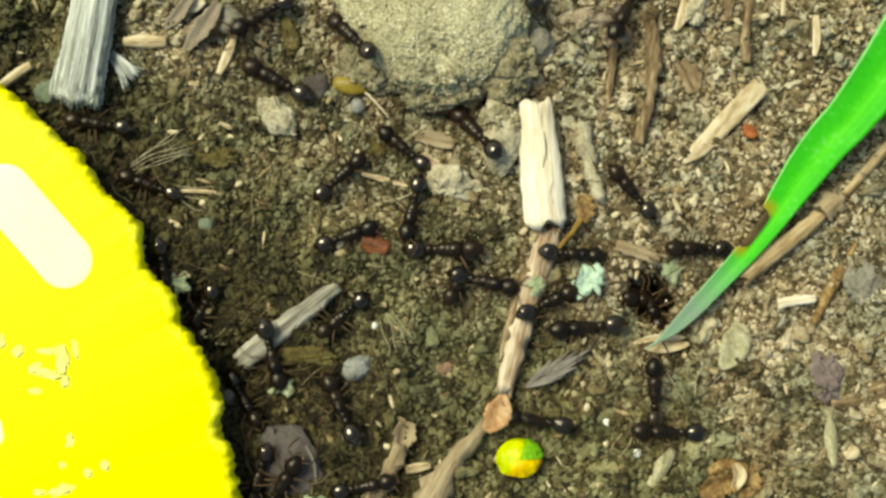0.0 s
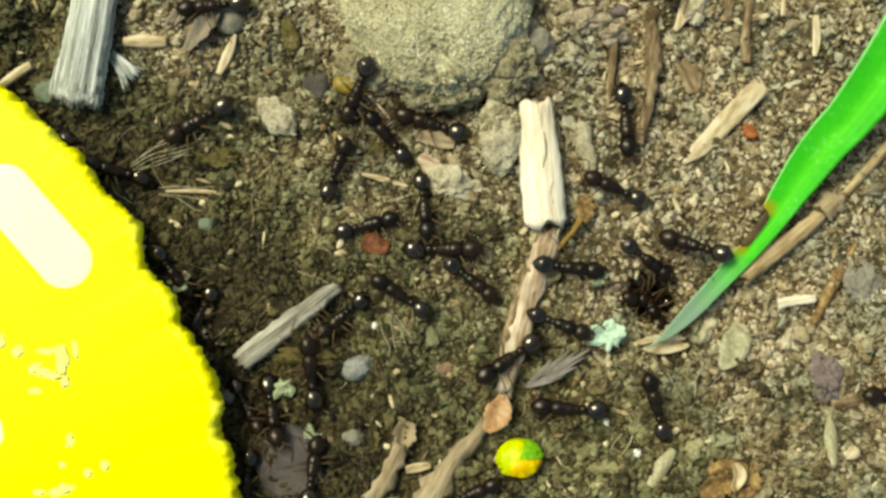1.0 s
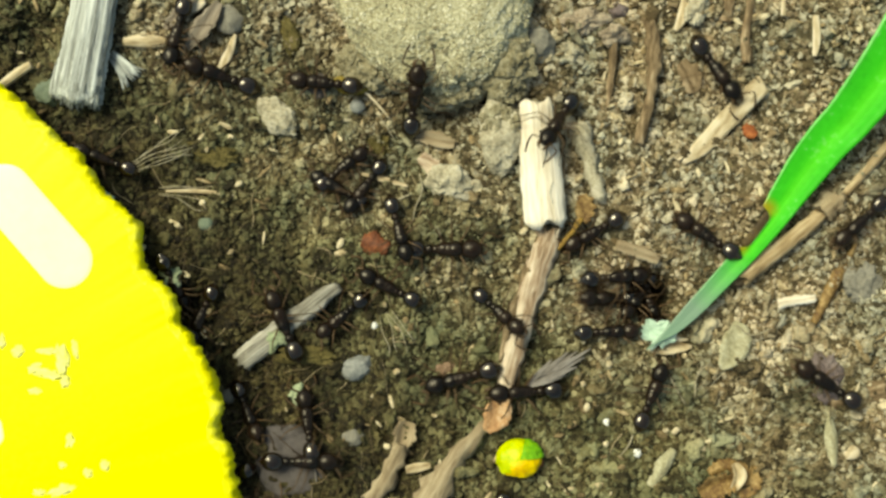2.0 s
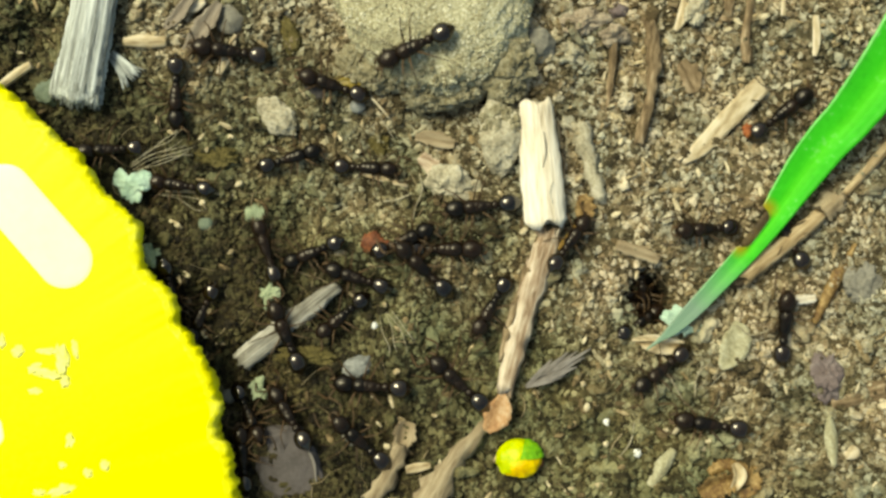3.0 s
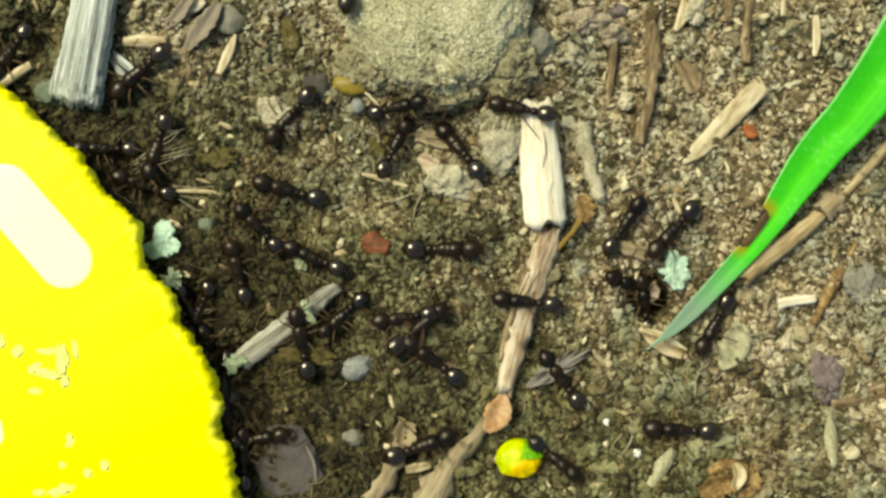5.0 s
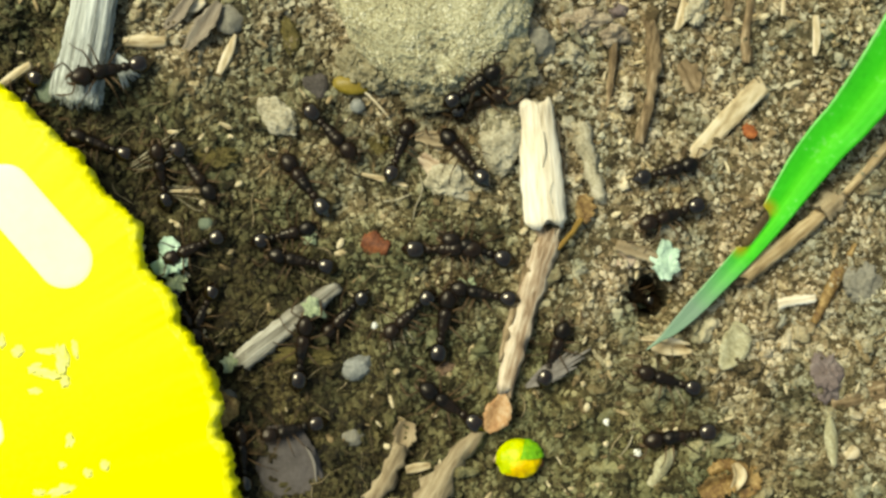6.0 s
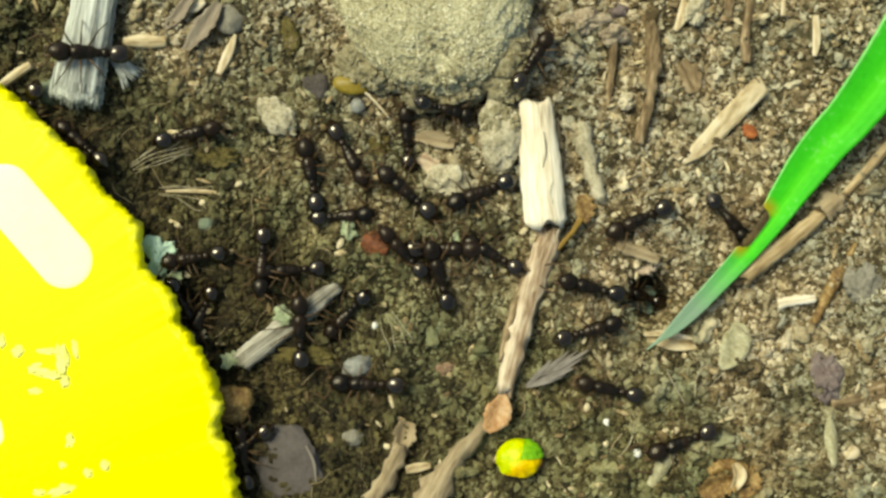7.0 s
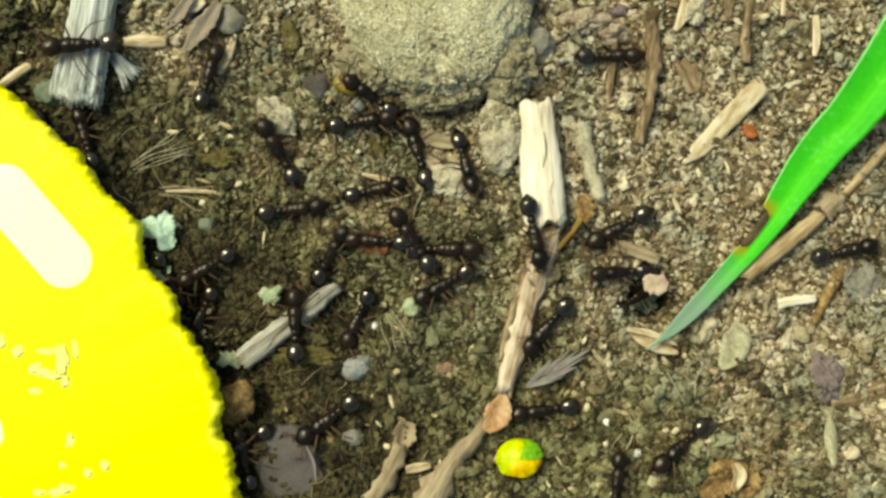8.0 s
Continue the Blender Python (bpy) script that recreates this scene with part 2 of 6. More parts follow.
    links.new(away.outputs["Value"], lie.inputs[2])
    links.new(lie.outputs[0], shade_reach.inputs[2])
    band = nodes.new("ShaderNodeMapRange")
    band.interpolation_type = "SMOOTHSTEP"
    band.inputs["From Min"].default_value, band.inputs["From Max"].default_value = 0.0490, 0.0395
    band.inputs["To Min"].default_value, band.inputs["To Max"].default_value = 0.0, 1.0
    links.new(shade_reach.outputs[0], band.inputs["Value"])
    muddy_shade = nodes.new("ShaderNodeMix")
    muddy_shade.data_type, muddy_shade.blend_type = "RGBA", "MULTIPLY"
    links.new(band.outputs[0], muddy_shade.inputs[0])
    links.new(blend.outputs[2], muddy_shade.inputs[6])
    muddy_shade.inputs[7].default_value = (0.40, 0.36, 0.28, 1)
    links.new(muddy_shade.outputs[2], bsdf.inputs["Base Color"])


moisten_and_shade(SOIL, (0.44, 0.475, 0.34))
moisten_and_shade(GRAIN, (0.44, 0.475, 0.34))


def blade_material():
    """Fresh green along the blade, dull and grey towards the withered tip, fine lengthwise veins."""
    m = material("grass_blade", [(0.020, 0.25, 0.006), (0.040, 0.45, 0.010), (0.06, 0.56, 0.02), (0.40, 0.66, 0.34)], scale=0.45, fine=3.0,
                 rough=0.36, bump=0.05, specular=0.45)
    nodes, links = m.node_tree.nodes, m.node_tree.links
    bsdf = nodes["Principled BSDF"]
    green = bsdf.inputs["Base Color"].links[0].from_socket
    uv = nodes.new("ShaderNodeUVMap")
    split = nodes.new("ShaderNodeSeparateXYZ")
    links.new(uv.outputs[0], split.inputs[0])
    dry = nodes.new("ShaderNodeValToRGB")
    dry.color_ramp.elements[0].position, dry.color_ramp.elements[0].color = 0.22, (1, 1, 1, 1)
    dry.color_ramp.elements[1].position, dry.color_ramp.elements[1].color = 0.36, (0, 0, 0, 1)
    links.new(split.outputs[0], dry.inputs[0])
    blend = nodes.new("ShaderNodeMix")
    blend.data_type = "RGBA"
    links.new(dry.outputs[0], blend.inputs[0])
    across = nodes.new("ShaderNodeValToRGB")
    stops = across.color_ramp.elements
    stops[0].position, stops[0].color = 0.0, (0.10, 0.36, 0.08, 1)
    stops[1].position, stops[1].color = 1.0, (0.030, 0.34, 0.012, 1)
    for at, c in ((0.10, (0.024, 0.34, 0.010)), (0.32, (0.030, 0.42, 0.010)), (0.58, (0.085, 0.56, 0.012)), (0.80, (0.040, 0.46, 0.010))):
        stops.new(at).color = (*c, 1)
    links.new(split.outputs[1], across.inputs[0])
    leaf = nodes.new("ShaderNodeMix")
    leaf.data_type = "RGBA"
    leaf.inputs[0].default_value = 0.6
    links.new(green, leaf.inputs[6])
    links.new(across.outputs[0], leaf.inputs[7])
    links.new(leaf.outputs[2], blend.inputs[6])
    blend.inputs[7].default_value = (0.17, 0.27, 0.18, 1)
    sere = nodes.new("ShaderNodeMix")
    sere.data_type = "RGBA"
    spot = nodes.new("ShaderNodeAttribute")
    spot.attribute_name = "wither"
    links.new(spot.outputs["Fac"], sere.inputs[0])
    links.new(blend.outputs[2], sere.inputs[6])
    sere.inputs[7].default_value = (0.30, 0.23, 0.006, 1)
    links.new(sere.outputs[2], bsdf.inputs["Base Color"])
    vein = nodes.new("ShaderNodeTexWave")
    vein.bands_direction = "Y"
    vein.inputs["Scale"].default_value, vein.inputs["Distortion"].default_value = 2.2, 0.4
    links.new(uv.outputs[0], vein.inputs[0])
    ridge = nodes.new("ShaderNodeBump")
    ridge.inputs["Strength"].default_value, ridge.inputs["Distance"].default_value = 0.10, 0.03 * MM
    links.new(vein.outputs[0], ridge.inputs["Height"])
    links.new(ridge.outputs[0], bsdf.inputs["Normal"])
    bsdf.inputs["Subsurface Weight"].default_value = 0.0
    return m


BLADE = blade_material()


# ---- building helpers, all in millimetres ----
def part(name, bm, mat, parent=None, label="", smooth=True):
    """Link a bmesh drawn in millimetres as one mesh object, under a thing if one is given."""
    bm.transform(Matrix.Scale(MM, 4))
    bm.normal_update()
    mesh = bpy.data.meshes.new(name)
    bm.to_mesh(mesh)
    bm.free()
    for p in mesh.polygons:
        p.use_smooth = smooth
    mesh.materials.append(mat)
    ob = new(name, mesh)
    ob.parent = parent
    return tagged(ob, label)


def mmpose(x, y, z, rx=0, ry=0, rz=0):
    return pose(x * MM, y * MM, z * MM, rx, ry, rz)


def empty(name, x, y, z, rz=0):
    ob = new(name)
    ob.matrix_basis = mmpose(x, y, z, 0, 0, rz)
    ob.empty_display_size = MM
    return ob


def lattice(x, y, seed):
    """Smooth value noise from 0 to 1 over arrays or single numbers."""
    x, y = np.asarray(x, float), np.asarray(y, float)
    xi, yi = np.floor(x), np.floor(y)
    u, v = x - xi, y - yi
    u, v = u * u * (3 - 2 * u), v * v * (3 - 2 * v)

    def corner(a, b):
        h = np.sin(a * 127.1 + b * 311.7 + seed * 74.7) * 43758.5453
        return h - np.floor(h)
    low = corner(xi, yi) * (1 - u) + corner(xi + 1, yi) * u
    high = corner(xi, yi + 1) * (1 - u) + corner(xi + 1, yi + 1) * u
    return low * (1 - v) + high * v


# Hollows in the ground: centre, radius, depth. The first is the mouth of the nest.
HOLLOWS = [(11.28, -2.61, 1.25, 4.0), (12.03, -3.12, 0.8, 2.0), (-13.62, -3.12, 1.3, 1.2), (-11.97, -5.97, 1.2, 1.3), (-21.72, 11.13, 1.5, 1.1),
           (-10.02, -7.77, 1.6, 0.9), (-16.02, 3.33, 1.2, 0.9), (2.28, 7.83, 0.6, 0.7), (-1.32, 7.68, 0.6, 0.7),
           (-5.52, -4.02, 1.0, 0.7), (3.93, 11.43, 0.4, 0.7), (0.48, 7.08, 1.5, 0.9), (-2.82, 6.18, 1.2, 0.7), (-1.47, 4.68, 1.0, 0.6), (16.35, 0.35, 1.5, 0.9)]


def relief(x, y):
    """Height of the soil in millimetres."""
    z = (1.1 * (lattice(x / 8, y / 8, 1) - 0.5) + 0.75 * (lattice(x / 2.4, y / 2.4, 2) - 0.5)
         + 0.55 * (lattice(x / 0.9 + 0.3 * y, y / 0.9, 3) - 0.5) + 0.30 * (lattice(x / 0.4, y / 0.4 + 0.2 * x, 4) - 0.5))
    for cx, cy, r, d in HOLLOWS:
        z = z - d * np.exp(-(((x - cx) ** 2 + (y - cy) ** 2) / (r * r)) ** 1.3)
    return z


def ground_z(x, y):
    return float(relief(x, y))


def smooth_line(points, steps):
    """Points along a Catmull-Rom line through the given tuples."""
    p = [np.array(q, float) for q in points]
    p = [2 * p[0] - p[1]] + p + [2 * p[-1] - p[-2]]
    out = []
    n = len(p) - 3
    for k in range(steps + 1):
        s = min(k / steps * n, n - 1e-6)
        i = int(s)
        t = s - i
        a, b, c, d = p[i:i + 4]
        out.append(0.5 * (2 * b + (c - a) * t + (2 * a - 5 * b + 4 * c - d) * t * t + (3 * b - a - 3 * c + d) * t ** 3))
    return out


def rod(line, sides=9, steps=16, flute=0.12, seed=0, squash=1.0, ragged=0.15, gnarl=0.0, bm=None):
    """A twig: (x, y, z, radius) along its length, uneven round its girth, with ragged ends."""
    r = random.Random(seed)
    bm = bm or bmesh.new()
    pts = smooth_line(line, steps)
    grooves = [1 + flute * r.uniform(-1, 1) for _ in range(sides)]
    rings = []
    for k, q in enumerate(pts):
        a, b = pts[max(0, k - 1)][:3], pts[min(steps, k + 1)][:3]
        way = Vector(b - a).normalized()
        side = way.cross(Vector((0, 0, 1)))
        side = side.normalized() if side.length > 1e-6 else Vector((1, 0, 0))
        up = side.cross(way)
        ring = []
        for j in range(sides):
            w = 2 * math.pi * j / sides
            rad = q[3] * grooves[j] * (1 + 0.4 * flute * r.uniform(-1, 1))
            out = Vector(q[:3]) + side * math.cos(w) * rad + up * math.sin(w) * rad * squash
            if gnarl:
                spot = out * 1.7 + Vector((seed * 5.3, 0, 0))
                out += (side * math.cos(w) + up * math.sin(w) * squash) * rad * gnarl * (noise.noise(spot) * 1.4 + noise.noise(spot * 3.1))
            if k in (0, steps):
                out += way * r.uniform(-1, 1) * ragged * q[3] * 2
            ring.append(bm.verts.new(out))
        rings.append(ring)
    for a, b in zip(rings, rings[1:]):
        for j in range(sides):
            bm.faces.new((a[j], a[(j + 1) % sides], b[(j + 1) % sides], b[j]))
    for ring, inward in ((rings[0][::-1], rings[2]), (rings[-1], rings[-3])):
        heart = sum((v.co for v in ring), Vector()) / sides
        deep = heart.lerp(sum((v.co for v in inward), Vector()) / sides, 0.12)
        rim = [bm.verts.new(v.co.lerp(deep, 0.5) + Vector((r.uniform(-1, 1), r.uniform(-1, 1), r.uniform(-1, 1))) * 0.12 * (v.co - heart).length) for v in ring]
        for j in range(sides):
            bm.faces.new((ring[j], ring[(j + 1) % sides], rim[(j + 1) % sides], rim[j]))
        bm.faces.new(rim)
    return bm


def ribbon(line, thick=0.08, fold=0.0, steps=20, across=6, jag=0.0, seed=0, bm=None):
    """A leaf-like strip: (x, y, z, half width) along it, folded or cupped across, of real thickness."""
    r = random.Random(seed)
    bm = bm or bmesh.new()
    uv = bm.loops.layers.uv.verify()
    pts = smooth_line(line, steps)
    sheets = []
    place = {}
    edge_noise = [(r.uniform(-1, 1), r.uniform(-1, 1)) for _ in range(steps + 1)]
    for top in (1, 0):
        rows = []
        for k, q in enumerate(pts):
            a, b = pts[max(0, k - 1)][:3], pts[min(steps, k + 1)][:3]
            way = Vector(b - a).normalized()
            side = Vector((way.y, -way.x, 0)).normalized()
            up = side.cross(way)
            row = []
            for j in range(across + 1):
                s = 2 * j / across - 1
                half = max(q[3], 0.01) * (1 + jag * (edge_noise[k][0] if s < 0 else edge_noise[k][1]))
                v = bm.verts.new(Vector(q[:3]) + side * half * s + up * (fold * half * abs(s) ** 1.3 + thick * (top - 0.5) * (1 - 0.5 * s * s)))
                place[v] = (k / steps, j / across)
                row.append(v)
            rows.append(row)
        sheets.append(rows)
    faces = []
    for rows, flip in ((sheets[0], False), (sheets[1], True)):
        for a, b in zip(rows, rows[1:]):
            for j in range(across):
                f = (a[j], a[j + 1], b[j + 1], b[j])
                faces.append(bm.faces.new(f[::-1] if flip else f))
    t, u = sheets
    rim = ([row[0] for row in t] + t[-1][1:] + [row[-1] for row in t[-2::-1]] + t[0][-2:0:-1])
    rim2 = ([row[0] for row in u] + u[-1][1:] + [row[-1] for row in u[-2::-1]] + u[0][-2:0:-1])
    for i in range(len(rim)):
        j = (i + 1) % len(rim)
        faces.append(bm.faces.new((rim[i], rim[j], rim2[j], rim2[i])))
    for f in faces:
        for loop in f.loops:
            loop[uv].uv = place[loop.vert]
    bmesh.ops.recalc_face_normals(bm, faces=faces)
    return bm


def lump(rx, ry, rz, seed=0, rough=0.18, detail=3, flat=0.0, knobs=1.3, grit=0.0, bm=None, centre=(0, 0, 0)):
    """An uneven stone or crumb."""
    bm = bm or bmesh.new()
    made = bmesh.ops.create_icosphere(bm, subdivisions=detail, radius=1)["verts"]
    off = Vector((seed * 3.17, seed * 1.91, seed * 0.73))
    for v in made:
        p = v.co.copy()
        d = 1 + rough * (noise.noise(p * knobs + off) * 1.2 + 0.55 * noise.noise(p * knobs * 2.7 + off) + 0.3 * noise.noise(p * knobs * 6.5 + off))
        p *= d + grit * (noise.noise(p * 24 + off) + 0.7 * noise.noise(p * 55 + off))
        if flat and p.z > 1 - flat:
            p.z = 1 - flat + (p.z - 1 + flat) * 0.3
        v.co = Vector((p.x * rx + centre[0], p.y * ry + centre[1], p.z * rz + centre[2]))
    return bm


def thing(ob, label, category, group=""):
    return tagged(ob, label, category, group)


def local(line, x, y, z):
    return [(a[0] - x, a[1] - y, a[2] - z, *a[3:]) for a in line]


def lay_rod(name, mat, line, label, category, lift=0.0, **shape):
    """A twig laid over the soil: (x, y, radius) along it, turned so that its grain runs along its own x axis."""
    x0, y0, x1, y1 = line[0][0], line[0][1], line[-1][0], line[-1][1]
    cx, cy = (x0 + x1) / 2, (y0 + y1) / 2
    turn = math.atan2(y1 - y0, x1 - x0)
    squash = shape.get("squash", 1.0)
    z = max(ground_z(a[0], a[1]) for a in line) * 0.6 + lift + line[0][2] * squash * 0.55
    c, s = math.cos(-turn), math.sin(-turn)
    own = [((a[0] - cx) * c - (a[1] - cy) * s, (a[0] - cx) * s + (a[1] - cy) * c, (a[3] if len(a) > 3 else 0.0), a[2]) for a in line]
    ob = part(name, rod(own, **shape), mat)
    ob.matrix_basis = mmpose(cx, cy, z, 0, 0, math.degrees(turn))
    return thing(ob, label, category)


def lay_chip(name, mat, line, label, category, lift=0.2, tilt=0.0, group="", **shape):
    """A flat chip, husk or leaf on the soil: (x, y, half width) along it."""
    x0, y0, x1, y1 = line[0][0], line[0][1], line[-1][0], line[-1][1]
    cx, cy = (x0 + x1) / 2, (y0 + y1) / 2
    turn = math.atan2(y1 - y0, x1 - x0)
    z = sum(ground_z(a[0], a[1]) for a in line) / len(line) + lift + 0.12
    c, s = math.cos(-turn), math.sin(-turn)
    own = [((a[0] - cx) * c - (a[1] - cy) * s, (a[0] - cx) * s + (a[1] - cy) * c, (a[3] if len(a) > 3 else 0.0), a[2]) for a in line]
    ob = part(name, ribbon(own, **shape), mat)
    ob.matrix_basis = mmpose(cx, cy, z, 0, tilt, math.degrees(turn))
    return thing(ob, label, category, group)


def lay_stone(name, mat, x, y, rx, ry, rz, label, category, turn=0, sink=0.35, group="", **shape):
    ob = part(name, lump(rx, ry, rz, **shape), mat)
    ob.matrix_basis = mmpose(x, y, ground_z(x, y) + rz * (1 - 2 * sink), 0, 0, turn)
    return thing(ob, label, category, group)


# ---- the ground ----
def build_ground():
    fine_x, fine_y = np.arange(-27, 27.01, 0.1), np.arange(-16.5, 16.51, 0.1)
    far = np.array([1.1 ** k for k in range(1, 115)])
    reach = np.cumsum(far * 0.12)
    xs = np.concatenate([-27 - reach[::-1], fine_x, 27 + reach])
    ys = np.concatenate([-16.5 - reach[::-1], fine_y, 16.5 + reach])
    gx, gy = np.meshgrid(xs, ys)
    gz = relief(gx, gy)
    verts = np.stack([gx, gy, gz], -1).reshape(-1, 3) * MM
    nx, ny = len(xs), len(ys)
    i = np.arange(nx * ny).reshape(ny, nx)
    faces = np.stack([i[:-1, :-1], i[:-1, 1:], i[1:, 1:], i[1:, :-1]], -1).reshape(-1, 4)
    mesh = bpy.data.meshes.new("ground")
    mesh.from_pydata(verts.tolist(), [], faces.tolist())
    mesh.polygons.foreach_set("use_smooth", np.ones(len(faces), bool))
    mesh.materials.append(SOIL)
    tagged(new("ground", mesh), "bare crumbly brown soil, damp and trodden by ants", "ground", kind="structure")


# Spots where small flat things lie uncovered.
CLEAR = [(15.33, -5.07), (11.43, -5.13), (15.18, 6.87), (13.83, 5.73), (18.63, -2.76), (-3.66, 0.27), (-4.86, 8.67), (16.23, 6.27), (3.99, -11.07), (20.58, -10.02),
         (11.73, -11.52), (-4.56, -6.33), (20.88, -1.47), (-3.12, 3.69), (-11.37, 10.38), (-15.57, 10.95), (-1.32, -11.61), (21.72, -10.77), (14.73, -12.12), (-12.72, 3.15)]


def build_grains(name, count, low, high, detail, seed, mat, label, spread=(26, 16), middle=(0, 0)):
    """Loose crumbs strewn over the soil, joined into one mesh."""
    rng = np.random.default_rng(seed)
    shapes = []
    for k in range(10):
        bm = lump(1, 1, 1, seed=seed * 20 + k, rough=0.75, detail=detail, grit=0.16 if detail > 1 else 0.0)
        bm.verts.ensure_lookup_table()
        v = np.array([q.co[:] for q in bm.verts])
        f = np.array([[q.index for q in p.verts] for p in bm.faces])
        shapes.append((v, f))
        bm.free()
    x, y = middle[0] + rng.uniform(-spread[0], spread[0], count), middle[1] + rng.uniform(-spread[1], spread[1], count)
    keep = (np.hypot(x - HOLLOWS[0][0], y - HOLLOWS[0][1]) > 1.25) & (lattice(x / 1.3, y / 1.3, seed + 30) + 0.6 * lattice(x / 0.5, y / 0.5, seed + 40) > rng.random(count) * 0.95)
    for cx, cy in CLEAR if detail > 1 else ():
        keep &= np.hypot(x - cx, y - cy) > 1.15
    x, y = x[keep], y[keep]
    ground, kinds = relief(x, y), rng.integers(0, 10, len(x))
    sizes = low + (high - low) * rng.random(len(x)) ** 1.4
    turns, tilts = rng.uniform(0, 6.28, len(x)), rng.uniform(-0.7, 0.7, len(x))
    stretch, sink = rng.uniform((0.75, 0.5, 0.4), (1.5, 1.1, 0.95), (len(x), 3)), rng.uniform(-0.2, 0.35, len(x))
    all_v, all_f, start = [], [], 0
    for k in range(len(x)):
        v, f = shapes[kinds[k]]
        q = v * (sizes[k] * stretch[k])
        ca, sa, cb, sb = math.cos(turns[k]), math.sin(turns[k]), math.cos(tilts[k]), math.sin(tilts[k])
        q = np.stack([q[:, 0], q[:, 1] * cb - q[:, 2] * sb, q[:, 1] * sb + q[:, 2] * cb], -1)
        q = np.stack([q[:, 0] * ca - q[:, 1] * sa + x[k], q[:, 0] * sa + q[:, 1] * ca + y[k], q[:, 2] + ground[k] + sizes[k] * sink[k]], -1)
        all_v.append(q)
        all_f.append(f + start)
        start += len(v)
    mesh = bpy.data.meshes.new(name)
    mesh.from_pydata((np.concatenate(all_v) * MM).tolist(), [], np.concatenate(all_f).tolist())
    mesh.polygons.foreach_set("use_smooth", np.full(len(mesh.polygons), detail > 1))
    mesh.materials.append(mat)
    tagged(new(name, mesh), label, "soil", kind="stuff")


def build_fibres(seed=5):
    r = random.Random(seed)
    bm = bmesh.new()
    for k in range(520):
        x, y = r.uniform(-24, 24), r.uniform(-14, 14)
        a, n = r.uniform(0, 6.28), r.uniform(0.5, 2.2)
        rad = r.uniform(0.016, 0.042)
        line = []
        for j in range(4):
            line.append((x, y, ground_z(x, y) + 0.12 + r.uniform(0, 0.12), rad * (1 - 0.18 * j)))
            a += r.uniform(-0.6, 0.6)
            x, y = x + math.cos(a) * n / 3, y + math.sin(a) * n / 3
        rod(line, sides=4, steps=6, seed=k, bm=bm)
    tagged(part("dry_rootlets", bm, ROOTLET), "fine dry rootlets and plant fibres strewn on soil", "plant litter", kind="stuff")
    bm = bmesh.new()
    for k in range(900):
        x, y = r.uniform(-24, 24), r.uniform(-14, 14)
        if x < 5 and r.random() < 0.6:
            continue
        a, n, w = r.uniform(0, 6.28), r.uniform(0.2, 0.8) * r.uniform(0.6, 1.4), r.uniform(0.05, 0.18)
        dx, dy = math.cos(a) * n / 2, math.sin(a) * n / 2
        z = ground_z(x, y) + 0.15
        ribbon([(x - dx, y - dy, z, w * 0.5), (x, y, z + r.uniform(0, 0.08), w), (x + dx, y + dy, z + r.uniform(-0.1, 0.2), w * 0.4)],
               thick=0.05, fold=r.uniform(-0.3, 0.5), steps=5, across=2, jag=0.2, seed=k, bm=bm)
    tagged(part("straw_litter", bm, LITTER), "small chips of straw and dry plant litter on soil", "plant litter", kind="stuff")


build_ground()
build_grains("soil_crumbs", 90000, 0.07, 0.22, 1, 1, GRAIN, "fine crumbs of pale brown soil and sand")
build_grains("soil_clods", 900, 0.18, 0.42, 3, 2, GRAIN, "larger crumbly clods of brown soil")
build_grains("pale_soil_lumps", 420, 0.2, 0.46, 3, 3, GRAIN, "pale crumbly lumps on the dry side of the soil", spread=(8.5, 5.0), middle=(16.0, -9.0))
build_fibres()


# ---- the yellow slice ----
# Places where the edge of the slice is gnawed: degrees round it, depth, width in degrees.
BITES = ((39, 0.26, 1.5), (31.5, 0.6, 2.0), (25.8, 0.36, 2.0), (15, 0.42, 1.5), (9.5, 0.25, 2.0), (43.5, -0.2, 0.8), (35, -0.22, 0.9))


